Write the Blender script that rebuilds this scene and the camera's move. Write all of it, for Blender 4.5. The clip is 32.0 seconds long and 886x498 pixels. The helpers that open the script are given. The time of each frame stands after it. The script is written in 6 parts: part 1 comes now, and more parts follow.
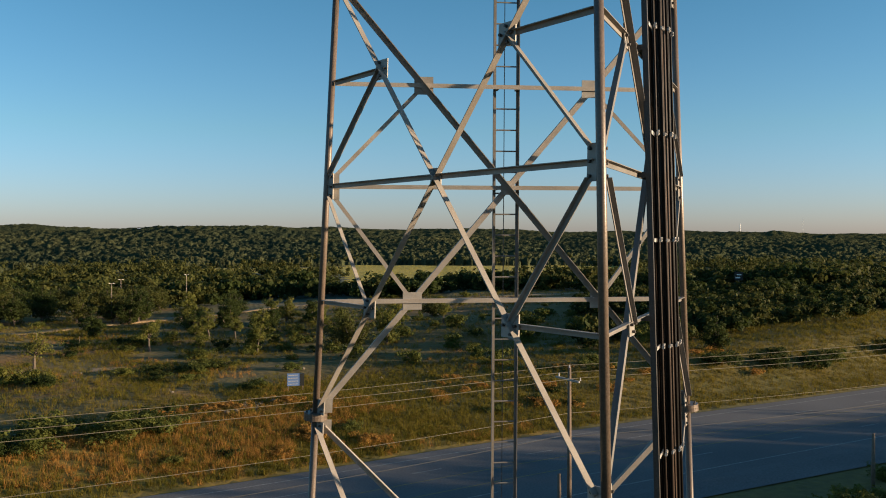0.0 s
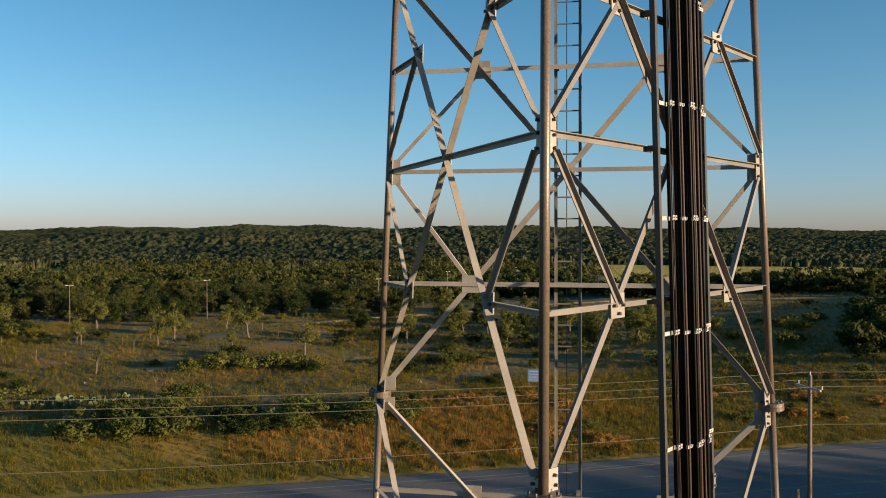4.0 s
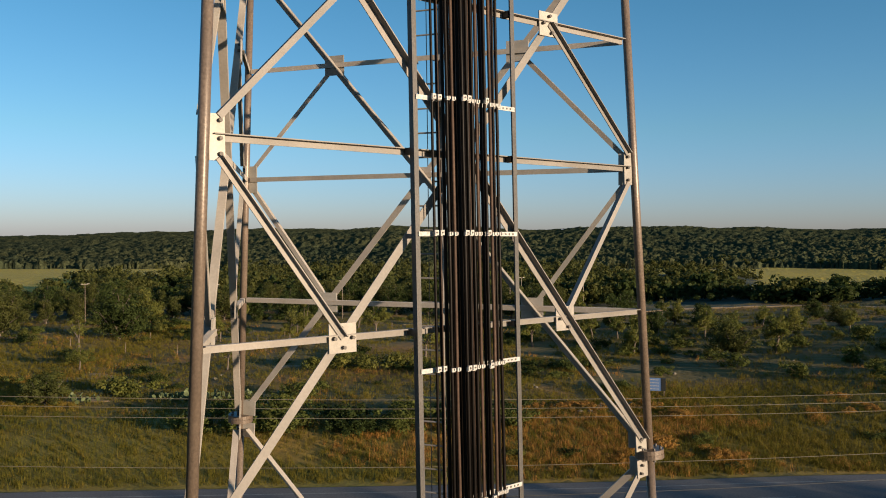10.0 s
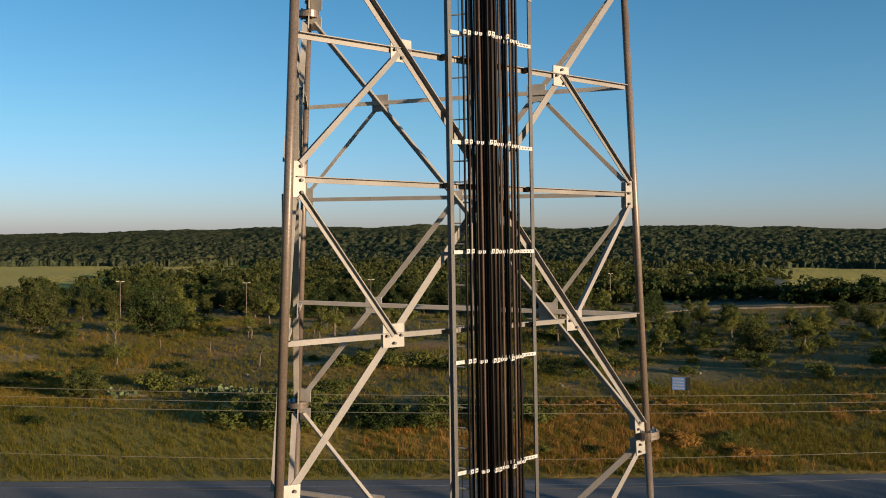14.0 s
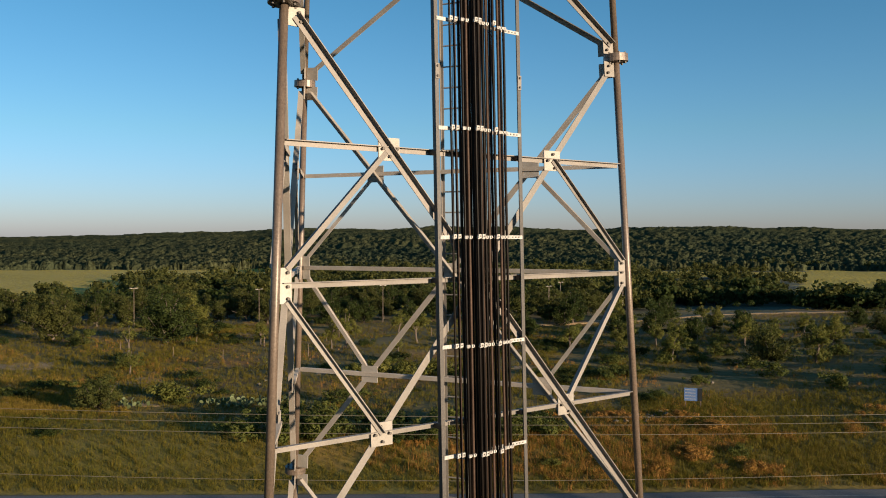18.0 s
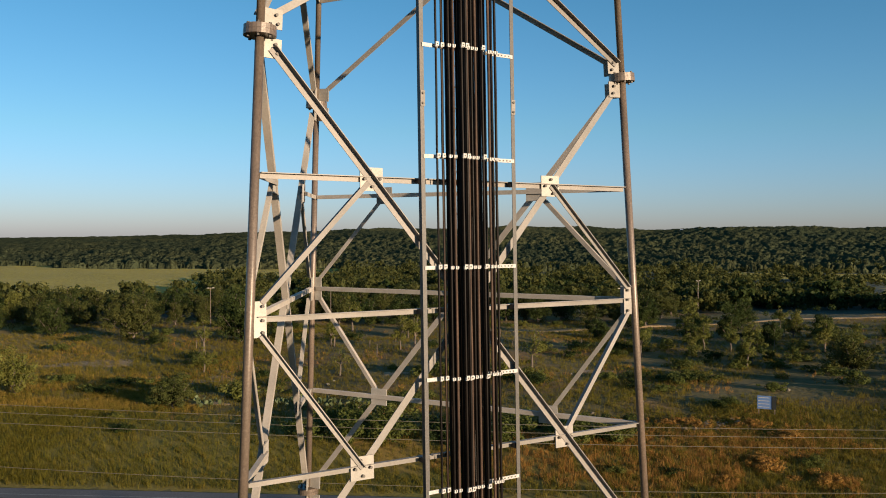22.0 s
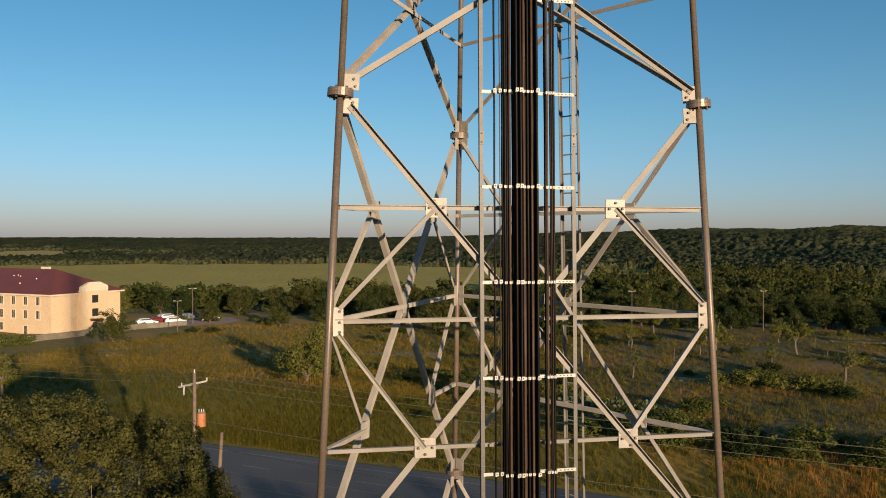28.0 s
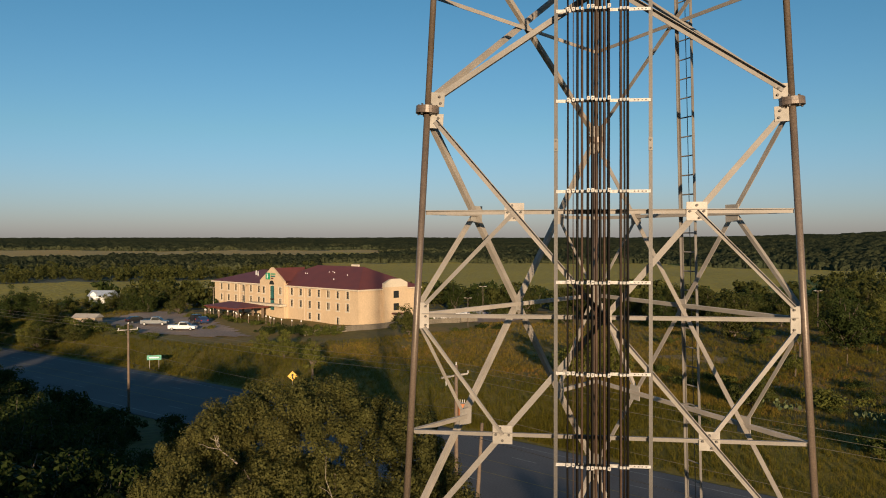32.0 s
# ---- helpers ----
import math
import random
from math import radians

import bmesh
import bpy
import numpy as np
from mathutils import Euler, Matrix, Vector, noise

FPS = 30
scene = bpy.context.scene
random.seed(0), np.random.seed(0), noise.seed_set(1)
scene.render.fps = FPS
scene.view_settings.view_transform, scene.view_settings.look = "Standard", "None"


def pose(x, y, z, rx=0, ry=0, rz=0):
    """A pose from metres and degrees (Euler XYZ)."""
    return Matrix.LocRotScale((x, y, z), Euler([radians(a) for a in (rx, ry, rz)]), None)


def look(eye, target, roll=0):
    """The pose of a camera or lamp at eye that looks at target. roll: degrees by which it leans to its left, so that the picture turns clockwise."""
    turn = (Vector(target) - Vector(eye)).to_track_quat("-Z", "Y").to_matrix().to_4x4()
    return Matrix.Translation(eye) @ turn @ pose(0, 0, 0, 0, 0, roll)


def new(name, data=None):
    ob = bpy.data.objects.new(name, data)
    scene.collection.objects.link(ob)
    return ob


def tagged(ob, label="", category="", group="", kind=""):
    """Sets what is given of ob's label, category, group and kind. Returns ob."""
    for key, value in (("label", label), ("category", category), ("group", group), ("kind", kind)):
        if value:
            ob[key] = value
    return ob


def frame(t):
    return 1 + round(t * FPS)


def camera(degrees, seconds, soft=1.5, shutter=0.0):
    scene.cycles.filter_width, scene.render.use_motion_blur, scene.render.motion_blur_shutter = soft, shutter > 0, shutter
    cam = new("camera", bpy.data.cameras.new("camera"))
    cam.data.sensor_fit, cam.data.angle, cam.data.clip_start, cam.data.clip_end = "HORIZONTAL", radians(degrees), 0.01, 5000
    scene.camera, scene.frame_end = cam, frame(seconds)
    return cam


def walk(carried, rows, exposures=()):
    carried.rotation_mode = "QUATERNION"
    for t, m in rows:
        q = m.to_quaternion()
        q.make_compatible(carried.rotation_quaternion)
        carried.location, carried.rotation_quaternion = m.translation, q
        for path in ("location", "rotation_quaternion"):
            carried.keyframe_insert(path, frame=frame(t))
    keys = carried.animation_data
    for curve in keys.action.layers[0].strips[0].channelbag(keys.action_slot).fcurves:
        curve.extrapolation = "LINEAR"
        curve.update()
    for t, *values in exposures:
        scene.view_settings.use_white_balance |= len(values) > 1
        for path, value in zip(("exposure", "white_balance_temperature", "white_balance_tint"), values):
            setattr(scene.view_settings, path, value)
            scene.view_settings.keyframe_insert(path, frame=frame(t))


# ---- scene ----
cam = camera(54.33, 32.0, soft=1.0)
# seconds, x, y, z, heading, pitch, lean
PATH = [
    (0.0, -10.496, -3.284, 19.310, -66.85, -0.87, -0.00),
    (0.5, -10.425, -3.617, 19.283, -62.79, -0.86, 0.02),
    (1.0, -10.350, -3.975, 19.260, -59.59, -0.87, -0.02),
    (1.5, -10.233, -4.311, 19.260, -59.58, -0.87, 0.01),
    (2.0, -10.061, -4.624, 19.237, -56.31, -0.86, 0.00),
    (2.5, -9.866, -4.903, 19.199, -53.88, -0.86, -0.01),
    (3.0, -9.628, -5.212, 19.177, -53.02, -0.87, 0.03),
    (3.5, -9.346, -5.541, 19.121, -50.13, -0.87, 0.04),
    (4.0, -9.022, -5.837, 19.080, -49.25, -0.89, -0.05),
    (4.5, -8.705, -6.096, 19.053, -49.23, -0.85, -0.02),
    (6.5, -7.351, -7.108, 19.088, -40.63, -0.86, -0.05),
    (7.0, -7.019, -7.278, 19.086, -40.52, -0.87, -0.06),
    (7.5, -6.714, -7.466, 19.125, -40.35, -0.87, -0.05),
    (8.0, -6.361, -7.704, 19.144, -40.07, -0.87, -0.02),
    (8.5, -6.032, -7.832, 19.187, -39.90, -0.87, -0.01),
    (9.0, -5.682, -7.795, 19.206, -39.70, -0.86, -0.01),
    (9.5, -5.418, -7.702, 19.237, -39.52, -0.81, -0.07),
    (10.0, -5.323, -7.698, 19.234, -39.35, -0.81, -0.06),
    (10.5, -5.257, -7.687, 19.239, -39.15, -0.82, -0.09),
    (11.0, -5.213, -7.648, 19.239, -38.93, -0.83, -0.11),
    (11.5, -5.172, -7.630, 19.215, -38.69, -0.81, -0.08),
    (12.0, -5.293, -7.778, 19.213, -38.53, -0.81, -0.11),
    (12.5, -5.652, -8.248, 19.231, -38.22, -0.85, -0.07),
    (13.0, -6.149, -8.833, 19.233, -37.92, -0.93, -0.02),
    (13.5, -6.417, -9.101, 19.284, -37.69, -0.91, 0.03),
    (14.0, -6.537, -9.123, 19.447, -37.55, -0.91, 0.09),
    (14.5, -6.588, -9.119, 19.619, -37.34, -0.88, 0.05),
    (16.5, -6.417, -9.198, 20.153, -36.94, -0.85, 0.04),
    (17.0, -6.383, -9.227, 20.264, -36.91, -0.86, -0.00),
    (17.5, -6.335, -9.284, 20.381, -36.70, -0.85, -0.04),
    (18.0, -6.332, -9.300, 20.489, -36.68, -0.83, -0.03),
    (18.5, -6.327, -9.304, 20.589, -36.59, -0.83, -0.05),
    (19.0, -6.332, -9.303, 20.666, -36.56, -0.83, -0.03),
    (19.5, -6.323, -9.295, 20.732, -36.37, -0.80, -0.08),
    (20.0, -6.306, -9.264, 20.768, -36.39, -0.82, -0.09),
    (20.5, -6.195, -9.281, 20.766, -36.37, -0.83, -0.03),
    (21.0, -5.979, -9.386, 20.778, -36.27, -0.85, 0.01),
    (21.5, -5.697, -9.535, 20.811, -34.65, -0.84, 0.04),
    (22.0, -5.416, -9.694, 20.825, -31.75, -0.85, 0.02),
    (22.5, -5.150, -9.886, 20.825, -29.68, -0.85, -0.01),
    (23.0, -4.892, -10.113, 20.825, -27.77, -0.86, 0.04),
    (23.5, -4.668, -10.343, 20.835, -25.85, -0.87, 0.03),
    (24.0, -4.481, -10.561, 20.849, -24.24, -0.85, 0.00),
    (24.5, -4.271, -10.798, 20.887, -21.72, -0.86, 0.01),
    (25.0, -4.064, -11.042, 20.938, -18.24, -0.85, 0.01),
    (25.5, -3.894, -11.267, 20.971, -17.97, -0.86, 0.02),
    (27.5, -3.416, -12.118, 21.036, -12.73, -0.85, 0.05),
    (28.0, -3.244, -12.303, 21.071, -11.05, -0.86, 0.05),
    (28.5, -3.035, -12.460, 21.081, -7.87, -0.86, 0.02),
    (29.0, -2.740, -12.612, 21.069, -5.62, -0.86, 0.00),
    (29.5, -2.410, -12.747, 21.099, -2.50, -0.86, -0.01),
    (30.0, -1.998, -12.890, 21.134, 0.08, -0.86, -0.02),
    (30.5, -1.672, -13.027, 21.165, 1.44, -0.86, -0.04),
    (31.0, -1.246, -13.168, 21.167, 5.45, -0.86, -0.05),
    (31.5, -0.855, -13.236, 21.140, 8.26, -0.86, -0.07),
    (32.0, -0.418, -13.325, 21.105, 8.56, -0.86, -0.09),
]
walk(cam, [(t, pose(x, y, z, 90 + p, 0, h) @ pose(0, 0, 0, 0, 0, r)) for t, x, y, z, h, p, r in PATH],
     exposures=[(0.0, 1.27, 5720, 10), (6.0, 1.13, 5620, 10), (10.0, 1.05, 5480, 10), (22.0, 1.04, 5460, 10), (24.0, 0.92, 5450, 10), (28.0, 0.75, 5600, 10), (32.0, 0.55, 5740, 10)])

# ---- light: low evening sun from behind, clear sky ----
SUN_AZ, SUN_EL = radians(166.2), radians(7.5)
SUN_DIR = Vector((math.sin(SUN_AZ) * math.cos(SUN_EL), math.cos(SUN_AZ) * math.cos(SUN_EL), math.sin(SUN_EL)))
world = bpy.data.worlds.new("sky")
scene.world = world
world.use_nodes = True
wn = world.node_tree.nodes
sky = wn.new("ShaderNodeTexSky")
sky.sky_type, sky.sun_disc = "NISHITA", False
sky.sun_elevation, sky.sun_rotation = SUN_EL, SUN_AZ
sky.altitude, sky.air_density, sky.dust_density, sky.ozone_density = 150, 1.0, 0.5, 2.5
# the clear evening air: a touch rosier towards the horizon, deeper towards the zenith, all the way round
geo = wn.new("ShaderNodeTexCoord")
split, air, tintmix = wn.new("ShaderNodeSeparateXYZ"), wn.new("ShaderNodeValToRGB"), wn.new("ShaderNodeMix")
tintmix.data_type, tintmix.blend_type = "RGBA", "MULTIPLY"
tintmix.inputs[0].default_value = 1.0
air.color_ramp.elements[0].position, air.color_ramp.elements[0].color = 0.0, (1.0, 1.0, 1.55, 1)
air.color_ramp.elements[1].position, air.color_ramp.elements[1].color = 0.28, (0.70, 0.98, 0.97, 1)
air.color_ramp.elements.new(0.12).color = (0.90, 1.04, 1.10, 1)
wl = world.node_tree.links
wl.new(geo.outputs["Generated"], split.inputs[0])
wl.new(split.outputs[2], air.inputs[0])
wl.new(sky.outputs[0], tintmix.inputs[6])
wl.new(air.outputs[0], tintmix.inputs[7])
wl.new(tintmix.outputs[2], wn["Background"].inputs[0])
wn["Background"].inputs[1].default_value = 0.072
sun_data = bpy.data.lights.new("sun", "SUN")
sun_data.energy, sun_data.angle, sun_data.color = 5.0, radians(0.6), (1.0, 0.70, 0.40)
sun_lamp = new("sun", sun_data)
sun_lamp.matrix_world = look(SUN_DIR * 200 + Vector((0, 0, 20)), (0, 0, 20))

# ---- materials ----
def material(name, base, second=None, scale=4.0, rough=0.8, metal=0.0, bump=0.2, fine=40.0, vary=0.0, mix=0.5, detail=6.0, third=None, bump_dist=0.02, grit=1.0):
    """Two-scale noise between colours, a bump, optional spread of value between objects."""
    m = bpy.data.materials.new(name)
    m.use_nodes = True
    n, l = m.node_tree.nodes, m.node_tree.links
    b = n["Principled BSDF"]
    b.inputs["Roughness"].default_value, b.inputs["Metallic"].default_value = rough, metal
    geo = n.new("ShaderNodeTexCoord")
    big, small = n.new("ShaderNodeTexNoise"), n.new("ShaderNodeTexNoise")
    big.inputs["Scale"].default_value, small.inputs["Scale"].default_value = scale, fine
    big.inputs["Detail"].default_value, small.inputs["Detail"].default_value = detail, 3.0
    l.new(geo.outputs["Object"], big.inputs["Vector"])
    l.new(geo.outputs["Object"], small.inputs["Vector"])
    ramp = n.new("ShaderNodeValToRGB")
    ramp.color_ramp.elements[0].position, ramp.color_ramp.elements[1].position = 0.5 - mix / 2, 0.5 + mix / 2
    second = second or tuple(c * 0.7 for c in base)
    ramp.color_ramp.elements[0].color, ramp.color_ramp.elements[1].color = (*base, 1), (*second, 1)
    if third:
        e = ramp.color_ramp.elements.new(0.5)
        e.color = (*third, 1)
    l.new(big.outputs["Fac"], ramp.inputs[0])
    grain = n.new("ShaderNodeMapRange")
    grain.inputs["From Min"].default_value, grain.inputs["From Max"].default_value = 0.3, 0.7
    grain.inputs["To Min"].default_value, grain.inputs["To Max"].default_value = 1 - 0.25 * grit, 1 + 0.2 * grit
    l.new(small.outputs["Fac"], grain.inputs["Value"])
    hsv = n.new("ShaderNodeHueSaturation")
    l.new(ramp.outputs[0], hsv.inputs["Color"])
    l.new(grain.outputs[0], hsv.inputs["Value"])
    out = hsv.outputs[0]
    if vary:
        info, geom = n.new("ShaderNodeObjectInfo"), n.new("ShaderNodeNewGeometry")
        add, spread, hue = n.new("ShaderNodeMath"), n.new("ShaderNodeMapRange"), n.new("ShaderNodeHueSaturation")
        add.operation = "ADD"
        l.new(info.outputs["Random"], add.inputs[0])
        l.new(geom.outputs["Random Per Island"], add.inputs[1])
        frac = n.new("ShaderNodeMath")
        frac.operation = "FRACT"
        l.new(add.outputs[0], frac.inputs[0])
        spread.inputs["To Min"].default_value, spread.inputs["To Max"].default_value = 1 - vary, 1 + vary
        l.new(frac.outputs[0], spread.inputs["Value"])
        l.new(out, hue.inputs["Color"])
        l.new(spread.outputs[0], hue.inputs["Value"])
        shift = n.new("ShaderNodeMapRange")
        shift.inputs["To Min"].default_value, shift.inputs["To Max"].default_value = 0.5 - 0.03 * vary, 0.5 + 0.03 * vary
        l.new(info.outputs["Random"], shift.inputs["Value"])
        l.new(shift.outputs[0], hue.inputs["Hue"])
        out = hue.outputs[0]
    l.new(out, b.inputs["Base Color"])
    if bump:
        bp = n.new("ShaderNodeBump")
        bp.inputs["Strength"].default_value, bp.inputs["Distance"].default_value = bump, bump_dist
        l.new(small.outputs["Fac"], bp.inputs["Height"])
        l.new(bp.outputs[0], b.inputs["Normal"])
    return m


def leaf_material(name, base, second, vary=0.35, scale=0.35):
    m = material(name, base, second, scale=scale, rough=0.65, bump=0, fine=2.0, vary=vary)
    n, l = m.node_tree.nodes, m.node_tree.links
    b, tr, mx = n["Principled BSDF"], n.new("ShaderNodeBsdfTranslucent"), n.new("ShaderNodeMixShader")
    link = b.inputs["Base Color"].links[0]
    l.new(link.from_socket, tr.inputs["Color"])
    mx.inputs[0].default_value = 0.4
    l.new(b.outputs[0], mx.inputs[1])
    l.new(tr.outputs[0], mx.inputs[2])
    l.new(mx.outputs[0], n["Material Output"].inputs[0])
    b.inputs["Specular IOR Level"].default_value = 0.1
    return m


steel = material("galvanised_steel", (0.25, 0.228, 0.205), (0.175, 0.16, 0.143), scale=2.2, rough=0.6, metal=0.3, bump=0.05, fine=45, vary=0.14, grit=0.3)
# same steel in a lighter colour, imitating sunlight on the two rear faces
lit_steel = material("sunlit_face_galvanising", (0.39, 0.35, 0.30), (0.27, 0.24, 0.205), scale=2.6, rough=0.7, metal=0.3, bump=0.05, fine=45, vary=0.14, grit=0.3)
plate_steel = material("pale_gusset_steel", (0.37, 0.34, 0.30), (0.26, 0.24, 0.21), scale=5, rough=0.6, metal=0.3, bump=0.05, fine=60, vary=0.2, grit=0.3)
for m in (steel, lit_steel, plate_steel):
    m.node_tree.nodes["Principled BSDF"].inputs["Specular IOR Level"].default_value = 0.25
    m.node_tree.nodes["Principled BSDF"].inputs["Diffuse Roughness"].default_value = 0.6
steel_leg = material("weathered_leg_steel", (0.17, 0.128, 0.094), (0.11, 0.084, 0.063), scale=2.0, rough=0.4, metal=0.15, bump=0.08, fine=50, vary=0.1)
rail_steel = material("dull_rail_steel", (0.072, 0.065, 0.058), (0.046, 0.043, 0.04), scale=3.0, rough=0.5, metal=0.35, bump=0.05, fine=60)
bright_steel = material("bright_clamp_steel", (0.46, 0.44, 0.41), (0.28, 0.268, 0.25), scale=30, rough=0.55, metal=0.1, bump=0.05)
dark_bolt = material("dark_bolt_steel", (0.10, 0.09, 0.08), rough=0.6, metal=0.5)
cable_black = material("black_cable_jacket", (0.004, 0.0034, 0.003), (0.011, 0.008, 0.006), scale=1.2, rough=0.38, bump=0.03, fine=30)
cable_black.node_tree.nodes["Principled BSDF"].inputs["Specular IOR Level"].default_value = 0.07
cable_brown = material("brown_cable_jacket", (0.08, 0.05, 0.034), (0.03, 0.019, 0.013), scale=1.5, rough=0.5, bump=0.03, fine=30)
cable_brown.node_tree.nodes["Principled BSDF"].inputs["Specular IOR Level"].default_value = 0.12
asphalt = material("worn_asphalt", (0.118, 0.115, 0.114), (0.078, 0.076, 0.076), scale=0.12, rough=0.9, bump=0.3, fine=6, detail=8)
paint_white = material("road_paint_white", (0.3, 0.3, 0.285), (0.14, 0.14, 0.135), scale=2, rough=0.8)
paint_yellow = material("road_paint_yellow", (0.3, 0.22, 0.06), (0.16, 0.12, 0.05), scale=2, rough=0.8)
grass = material("dry_grass_ground", (0.15, 0.115, 0.010), (0.25, 0.15, 0.018), scale=0.05, rough=0.95, bump=0.4, fine=1.3, detail=8, third=(0.18, 0.125, 0.012), bump_dist=0.2, mix=0.36)
mown = material("short_green_grass_ground", (0.125, 0.112, 0.008), (0.185, 0.132, 0.011), scale=0.07, rough=0.95, bump=0.3, fine=3.0, detail=8, bump_dist=0.12, mix=0.4)
field_brown = material("brushy_field_ground", (0.078, 0.064, 0.006), (0.17, 0.082, 0.009), scale=0.055, rough=0.95, bump=0.6, fine=1.1, detail=9, third=(0.115, 0.082, 0.009), bump_dist=0.3, mix=0.34)
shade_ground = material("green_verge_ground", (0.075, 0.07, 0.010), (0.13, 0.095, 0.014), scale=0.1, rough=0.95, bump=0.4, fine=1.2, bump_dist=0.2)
wood_floor = material("woodland_ground", (0.038, 0.05, 0.026), (0.058, 0.066, 0.03), scale=0.02, rough=0.95, bump=1.0, fine=0.2, bump_dist=3.0)
field_green = material("pasture_green", (0.36, 0.275, 0.014), (0.28, 0.225, 0.012), scale=0.012, rough=0.95, bump=1.0, fine=0.5, bump_dist=1.2)
field_tan = material("stubble_field_tan", (0.40, 0.27, 0.07), (0.32, 0.24, 0.06), scale=0.01, rough=0.95, bump=1.0, fine=0.5, bump_dist=0.9)
bark = material("grey_brown_bark", (0.13, 0.10, 0.075), (0.07, 0.055, 0.04), scale=3, rough=0.95, bump=0.8, fine=14)
leaf_bush = leaf_material("bush_leaf", (0.075, 0.092, 0.018), (0.115, 0.118, 0.026), vary=0.13)
leaf_oak = leaf_material("oak_leaf", (0.050, 0.060, 0.014), (0.083, 0.082, 0.020), vary=0.13)
leaf_mesq = leaf_material("light_feathery_leaf", (0.105, 0.118, 0.022), (0.155, 0.142, 0.03), vary=0.13)
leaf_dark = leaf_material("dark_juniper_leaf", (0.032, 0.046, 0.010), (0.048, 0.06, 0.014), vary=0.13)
# extra blue in both canopy colours imitates distance haze
leaf_far = material("hazed_canopy", (0.037, 0.047, 0.026), (0.071, 0.073, 0.032), scale=0.006, rough=0.95, bump=1.0, fine=0.36, bump_dist=2.0, mix=0.35, detail=10, grit=1.3)
leaf_far.node_tree.nodes["Principled BSDF"].inputs["Specular IOR Level"].default_value = 0.05
leaf_far.node_tree.nodes["Principled BSDF"].inputs["Specular IOR Level"].default_value = 0.0
leaf_rust = leaf_material("rust_dry_brush", (0.35, 0.185, 0.042), (0.27, 0.15, 0.03), 0.12)
leaf_live_oak = leaf_material("live_oak_leaf", (0.072, 0.074, 0.018), (0.115, 0.104, 0.03), vary=0.3)
leaf_straw = leaf_material("straw_grass_blade", (0.172, 0.128, 0.017), (0.118, 0.104, 0.013), 0.08, 0.045)
leaf_gold = leaf_material("golden_grass_blade", (0.32, 0.2, 0.034), (0.22, 0.16, 0.027), 0.08, 0.045)
leaf_grass = leaf_material("green_grass_blade", (0.10, 0.10, 0.010), (0.155, 0.122, 0.014), 0.08, 0.045)
limestone = material("weathered_limestone", (0.20, 0.17, 0.125), (0.14, 0.118, 0.088), scale=0.8, rough=0.95, bump=0.5, fine=6)
leaf_pear = material("prickly_pear_pad", (0.10, 0.12, 0.04), (0.07, 0.09, 0.03), scale=1.5, rough=0.7, bump=0.2, vary=0.15)
dry_dirt = material("pale_dry_dirt", (0.33, 0.225, 0.115), (0.24, 0.165, 0.085), scale=0.3, rough=0.95, bump=0.4, fine=4, bump_dist=0.08)
pale_twig = material("pale_dead_wood", (0.36, 0.30, 0.23), (0.26, 0.21, 0.16), scale=3, rough=0.9, bump=0.4, fine=12)
wood_pole = material("weathered_pole_wood", (0.19, 0.138, 0.095), (0.115, 0.083, 0.06), scale=2.5, rough=0.9, bump=0.5, fine=20)
stucco = material("warm_stucco", (0.56, 0.42, 0.265), (0.50, 0.37, 0.23), scale=0.3, rough=0.9, bump=0.1, fine=3, grit=0.35)
stucco_trim = material("pale_stucco_trim", (0.58, 0.50, 0.38), (0.52, 0.45, 0.34), scale=0.5, rough=0.9)
roof_red = material("maroon_metal_roof", (0.165, 0.045, 0.03), (0.12, 0.035, 0.026), scale=0.4, rough=0.55, bump=0.1)
glass_dark = material("window_glass", (0.02, 0.022, 0.022), (0.03, 0.033, 0.033), scale=0.5, rough=0.2, bump=0)
glass_teal = material("teal_glass", (0.03, 0.12, 0.12), (0.04, 0.16, 0.15), scale=0.5, rough=0.08, bump=0)
white_paint = material("white_paint", (0.78, 0.77, 0.74), (0.7, 0.69, 0.66), scale=1.5, rough=0.5)
concrete = material("pale_concrete", (0.42, 0.38, 0.33), (0.33, 0.30, 0.26), scale=0.6, rough=0.9, bump=0.2, fine=6)

# ---- small tools ----
SQ3 = math.sqrt(3.0)


def mesh_of(name, verts, faces, mat=None, smooth=False):
    me = bpy.data.meshes.new(name)
    me.from_pydata([tuple(v) for v in verts], [], [tuple(f) for f in faces])
    if mat:
        me.materials.append(mat)
    if smooth:
        me.polygons.foreach_set("use_smooth", [True] * len(me.polygons))
    me.update()
    return me


